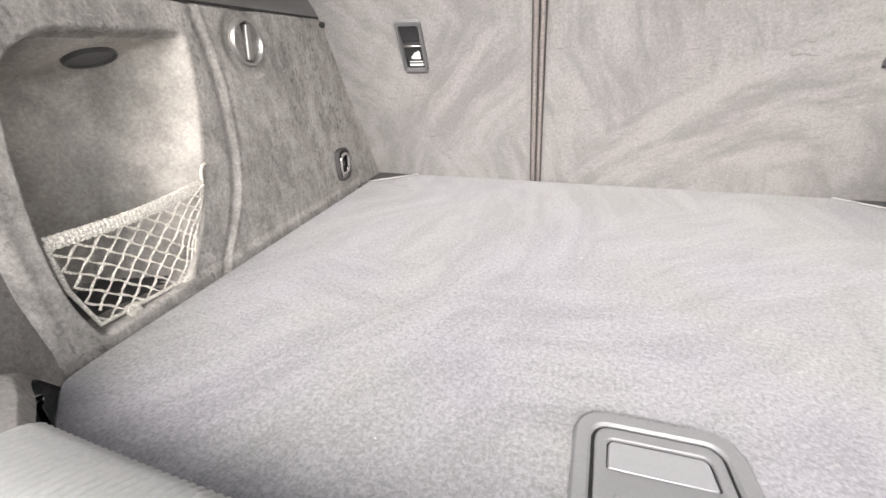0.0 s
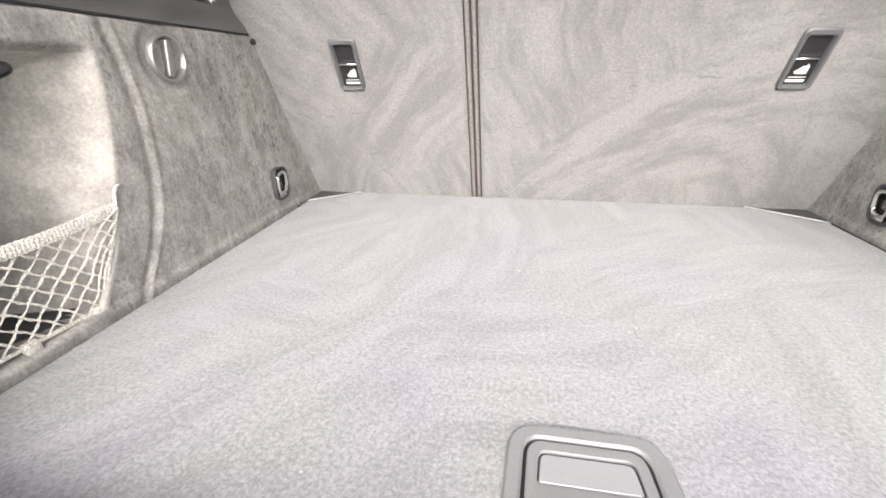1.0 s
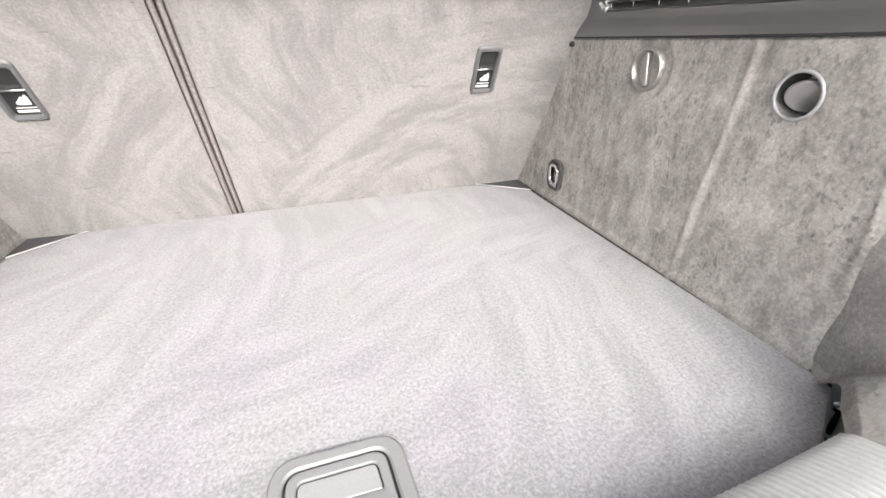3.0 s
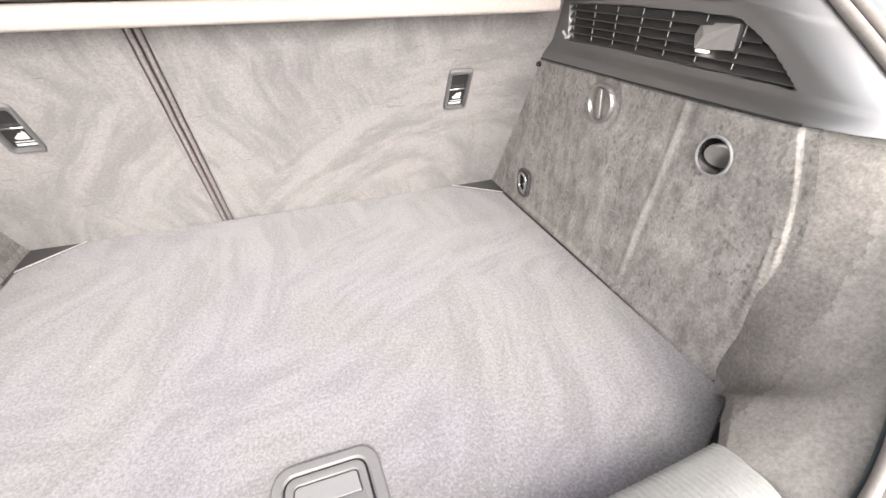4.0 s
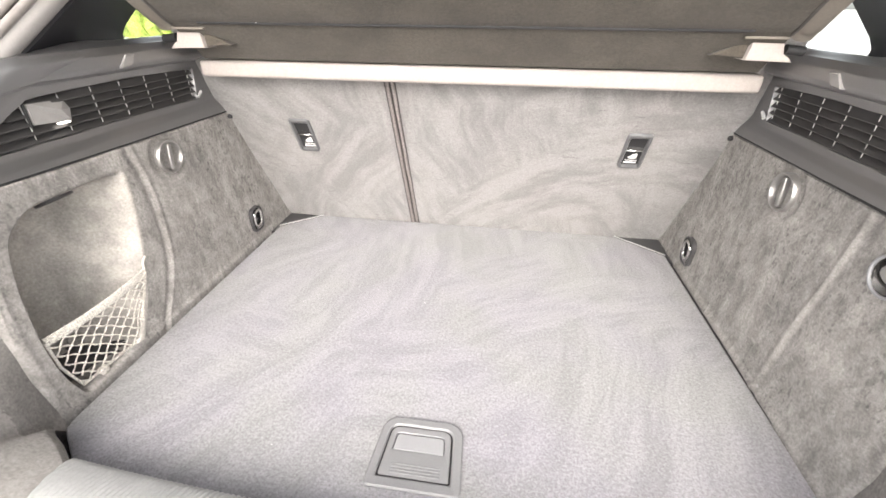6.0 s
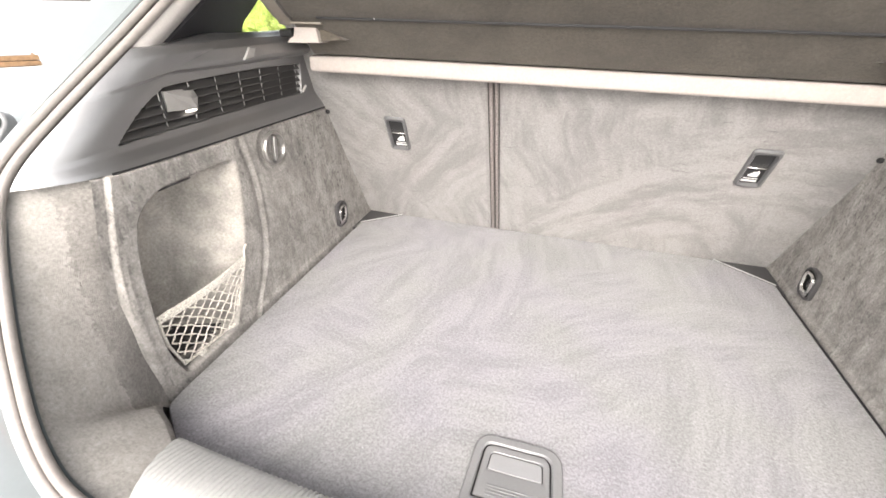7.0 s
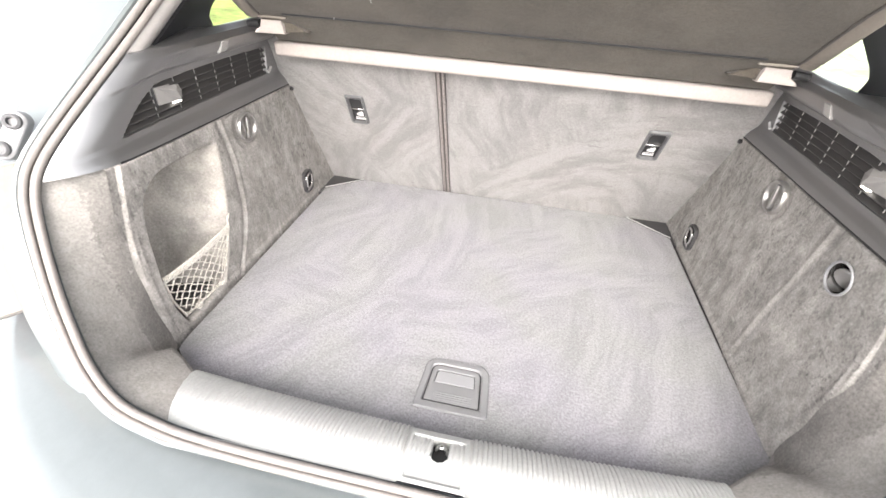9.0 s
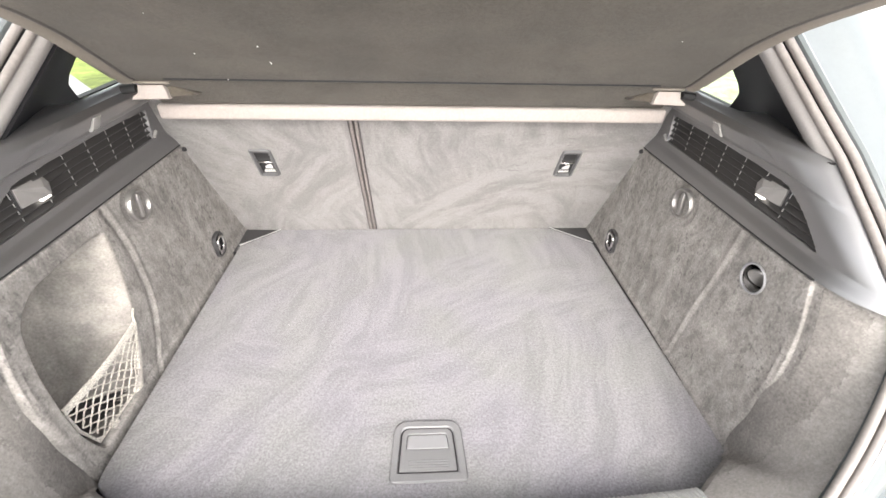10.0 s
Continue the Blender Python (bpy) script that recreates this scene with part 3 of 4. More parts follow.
# turn locks
def turn_lock(side):
    m = on_wall(side, -0.349, 0.271) @ Matrix.Translation((0, 0, 0.001)) @ Matrix.Diagonal((0.84, 0.84, 1, 1))
    lock = thing("turn_lock", m.translation, label="round grey plastic turn lock with a raised finger bar", category="turn lock", group="turn locks in the side trims")
    part("ring", lathe([(0.020, -0.012), (0.036, -0.008), (0.036, 0.000), (0.034, 0.003), (0.031, 0.003), (0.029, 0.0005), (0.027, -0.006), (0.017, -0.0105), (0.001, -0.0115)], 44, m), M_SATIN, lock)
    part("bar", box(-0.0050, 0.0050, -0.027, 0.027, -0.010, 0.003, 0.0022, 3, m @ pose(0, 0, 0, 0, 0, 8 * side)), M_SATIN, lock, "shiny raised finger bar")


# lashing eyes
def lashing_eye(side):
    m = on_wall(side, -0.160, 0.057) @ Matrix.Translation((0, 0, 0.005))
    eye = thing("lashing_eye", m.translation, label="folded chrome lashing eye in a black plastic cup", category="lashing eye", group="lashing eyes in the side trims")
    part("cup", ring(rounded(0.046, 0.062, 0.016), rounded(0.038, 0.053, 0.014), -0.010, 0.003, 0.0015, m), M_COVER, eye)
    part("cup_floor", prism(rounded(0.040, 0.055, 0.014), -0.012, -0.004, m=m), M_DARK, eye)
    loop = [m @ Vector((x, y, 0.0008 + 0.05 * (y + 0.02))) for x, y in rounded(0.029, 0.038, 0.0125, 6, 0, 0.002)]
    part("loop", tube(loop, 0.0036, 12, True), M_CHROME, eye, "thick chrome loop")
    part("stud", lathe([(0.0095, -0.006), (0.0098, -0.002), (0.007, 0.0008), (0.001, 0.0020)], 24, m @ Matrix.Translation((0, 0.0, -0.002))), M_GUN, eye, "dark polished screw head")
    part("bracket", box(-0.013, 0.013, -0.024, -0.014, -0.006, 0.003, 0.002, 2, m), M_CHROME, eye)


for side in (-1, 1):
    turn_lock(side)
    lashing_eye(side)

# bag hook cup
m = on_wall(1, -0.569, 0.262) @ Matrix.Translation((0, 0, 0.002)) @ Matrix.Diagonal((0.88, 0.88, 1, 1))
bag_cup = thing("bag_hook_cup", m.translation, label="round black plastic cup with a fold-out bag hook", category="bag hook")
part("rim", tube([m @ Vector((0.0265 * math.cos(2 * math.pi * k / 44), 0.0265 * math.sin(2 * math.pi * k / 44), 0.0005)) for k in range(44)], 0.0019, 8, True), M_LIGHT, bag_cup, "pale worn rim")
part("cup", lathe([(0.026, -0.03), (0.0255, -0.003), (0.0245, -0.001), (0.0235, -0.004), (0.0215, -0.028), (0.001, -0.030)], 44, m), M_GUN, bag_cup)
part("hook", lathe([(0.0195, -0.003), (0.020, 0.0), (0.018, 0.002), (0.001, 0.003)], 28, m @ pose(0, -0.002, -0.012, 24, 26, 0)), M_SATIN, bag_cup, "glossy fold-out hook")

# oval cap high in the pocket
def oval(w, h):
    return [(w / 2 * math.cos(2 * math.pi * k / 32), h / 2 * math.sin(2 * math.pi * k / 32)) for k in range(32)]


az = Vector((0.387, 0, -0.922))
ax = Vector((0, 1, 0))
ay = az.cross(ax)
m = Matrix.Identity(4)
for i in range(3):
    m[i][0], m[i][1], m[i][2] = ax[i], ay[i], az[i]
m.translation = Vector((-0.562, -0.524, 0.259)) + az * 0.001
pocket_cap = thing("pocket_cap", m.translation, label="dark oval plastic cap high inside the side pocket", category="cap")
part("rim", ring(oval(0.054, 0.044), oval(0.048, 0.038), -0.006, 0.003, 0.001, m), M_COVER, pocket_cap)
part("plate", prism(oval(0.050, 0.040), -0.006, 0.0005, m=m), M_FRAME, pocket_cap)

# net in the pocket
NX = -0.503
net = thing("storage_net", (NX, -0.58, 0.06), label="stretched pale elastic cord net across the side pocket", category="net")
NA, NB, NC, ND, NE = Vector((-0.495, -0.490, 0.115)), Vector((NX, -0.664, 0.110)), Vector((NX + 0.002, -0.650, 0.016)), Vector((NX + 0.004, -0.540, 0.012)), Vector((-0.498, -0.526, 0.044))


def band(u, v):
    a = NB.lerp(NA, u) + Vector((0.003 * math.sin(u * 3.1), 0, -0.004 * math.sin(math.pi * u)))
    return (a.x + 0.0014 * math.sin(2 * math.pi * v) + 0.0012 * abs(math.sin(u * 138)) * abs(math.sin(8 * math.pi * v)) * (1 if v < 0.5 else -1), a.y, a.z + 0.0068 * math.cos(2 * math.pi * v) + 0.0004 * math.sin(u * 190))


part("hem_band", grid(400, 40, band), M_NET, net, "woven elastic hem")
bm = bmesh.new()
tube([NA, NA.lerp(NE, 0.5) + Vector((0, 0.002, 0)), NE, NE.lerp(ND, 0.35) + Vector((0, 0.006, -0.008)), ND, NC.lerp(ND, 0.5), NC, NC.lerp(NB, 0.5) + Vector((0, -0.006, 0)), NB], 0.0024, 8, bm=bm)
part("edge_cord", bm, M_NET, net)


def net_point(s, t):
    """s from the rear to the front, t from the hem down to the lower edge."""
    top = NB.lerp(NA, s)
    low = NC.lerp(ND, min(1, s / 0.72)) if s < 0.72 else ND.lerp(NE, (s - 0.72) / 0.28)
    p = top.lerp(low, t)
    return p + Vector((0.003 * s - 0.003 * math.sin(math.pi * s) * math.sin(math.pi * t), 0, 0))


rng = random.Random(4)
NS, NT = 7, 5
for k in range(-NT, NS + 1):
    for slope in (1, -1):
        pts = []
        for j in range(NT * 4 + 1):
            t = j / (NT * 4)
            s = (k + 0.5 + (t * NT if slope > 0 else (1 - t) * NT)) / (NS + 0.6) 
            if 0 <= s <= 1:
                pts.append(net_point(s + 0.008 * math.sin(t * NT * 2 * math.pi), t))
        if len(pts) > 2:
            part("cord", tube(pts, 0.0012, 6, wob=0.45), M_NET, net)
for k in range(-NT, NS + 1):
    for j in range(1, 2 * NT):
        s = (k + 0.5 + j / 2) / (NS + 0.6)
        if 0.02 < s < 0.98:
            bm = bmesh.new()
            bmesh.ops.create_icosphere(bm, subdivisions=1, radius=1, matrix=Matrix.Translation(net_point(s, j / (2 * NT))) @ pose(0, 0, 0, rng.uniform(-40, 40), 0, 0) @ Matrix.Diagonal((0.0020, 0.0019, 0.0030, 1)))
            part("knot", bm, M_NET, net)
for q in (NC.lerp(ND, 0.30), NC.lerp(ND, 0.92)):
    part("clip", box(q.x - 0.003, q.x + 0.006, q.y - 0.007, q.y + 0.007, q.z - 0.007, q.z + 0.005, 0.002, 2), M_NET, net, "pale plastic edge clip")
part("hook", tube(smooth_line([NA + Vector((0, 0, 0.002)), NA + Vector((0.001, 0.001, 0.014)), NA + Vector((0.001, 0.005, 0.021)), NA + Vector((-0.001, 0.012, 0.022)), NA + Vector((-0.006, 0.016, 0.019))], 4), 0.0019, 8), M_NET, net)

# ---- upper side trims with grilles ----
FACE = [(0.300, 0.508), (0.316, 0.510), (0.326, 0.513), (0.338, 0.5185), (0.346, 0.520), (0.375, 0.517), (0.408, 0.5135), (0.417, 0.511), (0.4225, 0.494), (0.430, 0.489), (0.445, 0.487), (0.456, 0.495)]
GRILLE_TOP = eased([(-0.618, 0.349), (-0.600, 0.365), (-0.577, 0.383), (-0.548, 0.399), (-0.52, 0.405), (-0.36, 0.407), (-0.222, 0.403)])
GRILLE_LOW = [(-0.618, 0.346), (-0.58, 0.347), (-0.38, 0.348), (-0.222, 0.347)]


def face_x(z):
    return curve_at(FACE, z)


SLAT = [(-0.0125, -0.0044), (-0.003, -0.0052), (-0.0006, -0.0050), (-0.0001, -0.0040), (-0.0095, 0.0058), (-0.0125, 0.0062), (-0.0125, -0.0044)]  # depth and rise round a slat


def trim_x(y, z):
    """The trim's face: upright in front, easing outward above the grille's tail."""
    x = face_x(z)
    return x + (0.512 - x) * step((-0.43 - y) / 0.12) * step((z - 0.38) / 0.06)


def grille_depth(y, z):
    top, low = curve_at(GRILLE_TOP, y) - z, z - curve_at(GRILLE_LOW, y)
    inside = min(top, low, y + 0.619, -0.220 - y)
    return 0.020 * step(inside / 0.004)


def upper_trim(side):
    shift = 0.004

    def f(u, v):
        # the face runs forward to rear over u < 0.8, then wraps round to the seal
        def face(y, v):
            low = trim_low(y)
            if v < 0.72:
                z = low + (0.452 - low) * v / 0.72
                return Vector((trim_x(y, z) + grille_depth(y, z), y, z))
            k = (v - 0.72) / 0.28
            drop = 1 - step((-0.33 - y) / 0.07)
            back = 0.019 * step((-0.43 - y) / 0.12)
            if k < 0.4:
                return Vector((0.493 + back + 0.055 * k * (1 - 0.5 * back / 0.019), y, 0.455 + 0.007 * step(k * 3)))
            q = (k - 0.4) / 0.6
            return Vector((0.515 + 0.4 * back + 0.070 * q, y, 0.462 - 0.110 * drop * q))

        yf, yr = -0.135 - 0.10 * min(1, v / 0.72), -0.626 + 0.185 * min(1, v / 0.72) ** 2.3
        if u < 0.80:
            p = face(yf + (yr - yf) * u / 0.80, v)
        else:
            k = (u - 0.80) / 0.20
            a = face(yr, v)
            b = rim_at(min(1, v / 0.72), (RIM_R if side > 0 else RIM)[56:72]).copy()
            if v > 0.72:
                b = b.lerp(Vector((0.55, -0.46, 0.460)), (v - 0.72) / 0.28)
            c = Vector((a.x + 0.12 * (b.x - a.x), b.y + 0.34 * (a.y - b.y), a.z + 0.6 * (b.z - a.z)))
            c.x -= 0.003 * max(0.0, 1 - v / 0.72)
            p = a.lerp(c, k).lerp(c.lerp(b, k), k)
        return (side * (p.x + side * shift), p.y, p.z)

    return grid(240, 110, f)


for side in (-1, 1):
    sh = 0.004
    up = thing("upper_trim", label="black grained plastic upper boot trim with slatted vent grille", category="trim", group="upper boot trims")
    part("panel", upper_trim(side), M_PLASTIC, up)

    def X(y, z, into=0.0):
        return side * (face_x(z) - into) + sh

    grille = part("vent_grille", grid(4, 2, lambda u, v: (X(0, 0.375, -0.017), -0.60 + 0.36 * u, 0.352 + 0.04 * v)), M_DARK, up, "black slatted vent grille")
    for i in range(5):
        z = 0.3535 + 0.0112 * i

        def slat(u, v, z=z):
            y1 = -0.222
            y0 = max(-0.616, float(np.interp(z + 0.004, [0.349, 0.365, 0.383, 0.399, 0.405], [-0.616, -0.598, -0.575, -0.546, -0.518])))
            depth, rise = SLAT[int(round(v * (len(SLAT) - 1)))]
            y = y0 - 0.010 + (y1 - y0 + 0.010) * u
            return (side * max(face_x(z) - depth, trim_x(y, z + rise) - depth + 0.0006) + sh, y, z + rise)

        part("slat", grid(20, len(SLAT) - 1, slat), M_GRILLE, grille)
    for k in range(7):
        y = -0.230 - 0.0523 * k
        zt = curve_at(GRILLE_TOP, y) - 0.002
        part("rib", tube([(X(y, z, -0.0042), y - 0.12 * (z - 0.375), z) for z in np.linspace(0.349, zt, 6)], 0.0007, 6), M_EDGE, grille)
    part("edge_gap", tube([(X(y, trim_low(y), -0.0010), y, trim_low(y) - 0.0004) for y in np.linspace(-0.15, -0.645, 24)], 0.0017, 6), M_DARK, up)
    # lamp
    lamp = thing("boot_lamp", (X(0, 0.38), -0.525, 0.385), label="small pale boot lamp lens in the vent grille", category="lamp", group="boot lamps")
    bm = bmesh.new()
    c = [(-0.489, 0.3955, -0.004), (-0.541, 0.3985, 0.000), (-0.542, 0.3725, 0.003), (-0.491, 0.3680, 0.003), (-0.487, 0.3830, 0.002)]
    front = [bm.verts.new((X(y, z, d), y, z)) for y, z, d in c]
    back = [bm.verts.new((X(y, z, -0.02), y, z)) for y, z, d in c]
    nose = bm.verts.new((X(0, 0.385, 0.008), -0.505, 0.385))
    bm.faces.new((front[0], front[1], nose, front[4]))
    bm.faces.new((front[1], front[2], front[3], nose))
    bm.faces.new((nose, front[3], front[4]))
    for i in range(5):
        bm.faces.new((front[i], back[i], back[(i + 1) % 5], front[(i + 1) % 5]))
    part("lens", bm, M_LAMP, lamp, smooth=False)
    part("light_strip", box(-0.003, 0.003, -0.509, -0.493, 0.3655, 0.3675, 0.0005, 1, Matrix.Translation((X(0, 0.368, 0.0), 0, 0))), M_LED, lamp, "small lit strip under the lens")
    part("lens_gap", box(-0.002, 0.002, -0.5455, -0.5435, 0.369, 0.3995, 0.0005, 1, Matrix.Translation((X(0, 0.385, -0.001), 0, 0))), M_DARK, lamp)
    # chrome hook on the ledge
    hook = thing("shelf_hook", (X(0, 0.437), -0.391, 0.437), label="small bright metal shelf rest on the upper trim", category="bracket", group="shelf rests")
    tab = Matrix(((0, 0, -side, X(0, 0.433, 0.0015)), (1, 0, 0, 0), (0, 1, 0, 0), (0, 0, 0, 1)))
    part("plate", prism([(-0.376, 0.4420), (-0.394, 0.4430), (-0.408, 0.4265), (-0.388, 0.4275)], -0.004, 0.002, 0.0008, 1, tab), M_LAMP, hook)
    pin = thing("trim_clip", (X(0, 0.352), -0.217, 0.357), label="tiny bright metal clip on black trim", category="clip", group="trim clips")
    part("pin", tube([(X(0, 0.360, 0.005), -0.212, 0.360), (X(0, 0.353, 0.006), -0.224, 0.352)], 0.0028, 8), M_EDGE, pin)
    peg = thing("trim_peg", (wall_x(side, 0.306), -0.152, 0.306), label="small black trim peg by the seat", category="peg", group="trim pegs")
    part("head", lathe([(0.004, -0.004), (0.005, 0.0), (0.004, 0.004), (0.001, 0.005)], 14, on_wall(side, -0.153, 0.299) @ Matrix.Translation((0, 0, 0.003))), M_DARK, peg)

# ---- parcel shelf ----
SHELF = [(-0.215, 0.428), (-0.242, 0.424), (-0.322, 0.484), (-0.331, 0.487), (-0.45, 0.562), (-0.60, 0.642), (-0.74, 0.712)]


def shelf_half(y):
    return float(np.interp(-y, [0.20, 0.25, 0.30, 0.37, 0.43, 0.475, 0.51, 0.54, 0.58, 0.66, 0.74], [0.470, 0.467, 0.459, 0.446, 0.437, 0.431, 0.430, 0.436, 0.452, 0.470, 0.450]))


shelf = thing("parcel_shelf", label="raised brown felt parcel shelf with cream edging", category="parcel shelf")


def shelf_pt(u, v, lift=0.0, grow=0.0):
    k = v * (len(SHELF) - 1)
    i = min(len(SHELF) - 2, int(k))
    a, b = SHELF[i], SHELF[i + 1]
    y, z = a[0] + (b[0] - a[0]) * (k - i), a[1] + (b[1] - a[1]) * (k - i)
    w = shelf_half(y) + grow
    return (0.006 + w * (2 * u - 1), y, z + lift)


def slab(u, v):
    """The panel's underside, round its rear edge and back along its top."""
    return shelf_pt(u, v * 2) if v < 0.5 else shelf_pt(u, 2 - v * 2, 0.014)


part("panel", grid(40, 96, slab), M_SHELF, shelf)
# dark tube draws the shade that lies in the shelf's fold
part("crease_shade", tube([shelf_pt(u, 2.45 / 6, 0.0005, -0.05) for u in np.linspace(0, 1, 12)], 0.0034, 6), M_DARK, shelf)
part("front_lip", box(-0.474, 0.486, -0.246, -0.214, 0.393, 0.421, 0.006, 3), M_LIP, shelf, "cream padded front edge")
EDGE = [(-0.004, 0.004), (0.001, 0.006), (0.003, 0.001), (0.010, -0.003), (0.020, -0.004), (0.028, -0.002), (0.032, 0.004), (0.030, 0.014), (0.010, 0.017), (-0.004, 0.016)]  # outward, lift


def edge_pt(s, u, v):
    k = min(len(EDGE) - 1.001, v * (len(EDGE) - 1))
    i = int(k)
    a, b = Vector(EDGE[i]), Vector(EDGE[i + 1])
    q = a.lerp(b, k - i)
    return shelf_pt(0.5 + s * 0.5, 0.31 + 0.69 * u, q.y, q.x)


for s in (-1, 1):
    part("edge_piping", grid(60, len(EDGE) - 1, lambda u, v: edge_pt(s, u, v)), M_PIPE, shelf, "brown moulded side edge")
    part("edge_groove", tube([shelf_pt(0.5 + s * 0.5, 0.325 + 0.675 * u, 0.0002, 0.0005) for u in np.linspace(0.0, 1, 60)], 0.0026, 6), M_RUBBER2, shelf)

    def hinge_outline():
        return [(s * x + 0.004, z) for x, z in [(0.416, 0.4465), (0.479, 0.4445), (0.474, 0.451), (0.465, 0.456), (0.461, 0.4695), (0.420, 0.470)]]

    turn_up = Matrix(((1, 0, 0, 0), (0, 0, -1, 0), (0, 1, 0, 0), (0, 0, 0, 1)))  # plan drawn upright, raised towards the rear
    part("hinge_block", prism(hinge_outline()[:: 1 if s > 0 else -1], 0.262, 0.304, 0.0025, 2, turn_up), M_LIP, shelf, "cream plastic pivot block")
    part("hinge_ramp", prism([(s * x + 0.004, z) for x, z in [(0.372, 0.452), (0.417, 0.448), (0.419, 0.472)]][:: 1 if s > 0 else -1], 0.27, 0.298, 0.002, 1, turn_up), M_SHELF, shelf)
    part("hinge_cap", box(s * 0.43 - 0.028 + 0.004, s * 0.43 + 0.028 + 0.004, -0.318, -0.309, 0.4745, 0.478, 0.001, 1), M_PIPE, shelf)
    part("pivot_pin", tube([(s * 0.468 + 0.004, -0.296, 0.4615), (s * 0.492 + 0.004, -0.296, 0.459)], 0.0065, 12), M_DARK, shelf)

# ---- sill ----
sill = thing("sill_trim", label="pale grey ribbed plastic load sill", category="sill trim")


def sill_pt(u, v, x0, x1):
    x = x0 + (x1 - x0) * u
    yi, yo = -0.786 + 0.1 * x * x, -0.874
    if v < 0.12:
        k = v / 0.12
        tooth = 0.0024 * (1 - (0.5 + 0.5 * math.cos(2 * math.pi * x / 0.0065)) ** 3)
        return (x, yi + 0.012 - 0.012 * k + tooth, -0.02 + 0.062 * k + tooth * k)
    k = (v - 0.12) / 0.88
    rib = 0.0022 * (1 - (0.5 + 0.5 * math.cos(2 * math.pi * x / 0.0065)) ** 3) * (1 - step((k - 0.55) / 0.3))
    crown = 0.020 * math.sin(math.pi * 0.5 * min(1, k / 0.7)) + 0.004 * math.sin(math.pi * k)
    return (x, yi + (yo - yi) * k, 0.044 + crown + rib)


def sill_end(k):
    return 0.388 - 0.036 * k


def sill_sheet(left_end, x0, x1, n):
    """A ribbed half; its outer end is cut on a slant."""
    def f(u, v):
        k = max(0, (v - 0.12) / 0.88)
        a, b = (-sill_end(k), x1) if left_end else (x0, 0.399 - 0.018 * k)
        x = a + (b - a) * u
        end = x - a if left_end else b - x
        px, y, z = sill_pt(0, v, x, x)
        flat = sill_pt(0, v, 0.0, 0.0)[2]
        z = flat + (z - flat) * step(end / 0.004) - 0.004 * (1 - step(end / 0.003))
        return (x, y, z)

    return grid(n, 26, f)


LX0, LX1 = -0.030, 0.057
part("ribbed_left", sill_sheet(True, -0.388, LX0, 700), M_SILL, sill)
part("ribbed_right", sill_sheet(False, LX1, 0.399, 700), M_SILL, sill)
lock = thing("lock_cover", (0.0135, -0.83, 0.06), label="pale ribbed plastic tailgate lock cover with dark striker slot", category="lock cover")


def lock_pt(u, v):
    x = LX0 + (LX1 - LX0) * u
    y = -0.788 - 0.087 * v
    e = min(u, 1 - u) * (LX1 - LX0)
    slot = step((0.0118 - abs(x - 0.0162)) / 0.0015) * step((-0.805 - y) / 0.002) * step((y + 0.841 - 0.005 * ((x - 0.0162) / 0.01) ** 2) / 0.002)
    inset = step((e - 0.006) / 0.003) * step((v - 0.16) / 0.06) * (1 - step((v - 0.88) / 0.06))
    rib = 0.0022 * (0.5 + 0.5 * math.cos(2 * math.pi * x / 0.0065)) * inset * (1 - step((v - 0.5) / 0.25))
    z = 0.046 + 0.022 * math.sin(math.pi * 0.5 * min(1, v / 0.6)) + 0.004 * (1 - inset) * step(e / 0.004) * step(v / 0.06) + rib
    return (x, y, z - 0.03 * slot)


part("cover", grid(110, 110, lock_pt), M_SILL, lock)
part("striker", tube(smooth_line([(0.011, -0.815, 0.03), (0.012, -0.815, 0.052), (0.0175, -0.815, 0.058), (0.023, -0.815, 0.052), (0.024, -0.815, 0.03)], 4), 0.0035, 8), M_CHROME, lock, "steel striker loop")
part("slot_floor", box(0.005, 0.028, -0.842, -0.803, 0.030, 0.042), M_DARK, lock)

# ---- body opening, seal and outer body ----
FULL = [Vector((-p.x, p.y, p.z)) for p in RIM[:0:-1]] + [p.copy() for p in RIM_R]


def sweep(profile, line=None, closed=False, a=0, b=None):
    """Carries a profile of (outward, rearward) along the opening."""
    line = line or FULL
    line = line[a : b or len(line)]
    bm = bmesh.new()
    rows = []
    for i, p in enumerate(line):
        t = (line[min(i + 1, len(line) - 1)] - line[max(i - 1, 0)]).normalized()
        o = p - CENTRE
        o.y = 0
        o = (o - t * o.dot(t)).normalized()
        r = o.cross(t).normalized()
        if r.y > 0:
            r = -r
        rows.append([bm.verts.new(p + o * q[0] + r * q[1]) for q in profile])
    n = len(profile)
    for x, y in zip(rows, rows[1:]):
        for k in range(n if closed else n - 1):
            bm.faces.new((x[k], x[(k + 1) % n], y[(k + 1) % n], y[k]))
    return bm


def disc(o, r, rad, n=10):
    return [(o + rad * math.cos(2 * math.pi * k / n), r + rad * math.sin(2 * math.pi * k / n)) for k in range(n)]


seal = thing("tailgate_seal", label="grey rubber tailgate seal round the boot opening", category="seal")
part("bulb", sweep(disc(0.0030, 0.003, 0.0054, 14), closed=True), M_RUBBER, seal)
part("groove", sweep([(0.005, -0.002), (0.010, 0.001), (0.015, 0.006)]), M_DARK, seal)
part("lip", sweep(disc(0.0150, 0.0085, 0.0053, 12), closed=True), M_RUBBER, seal)

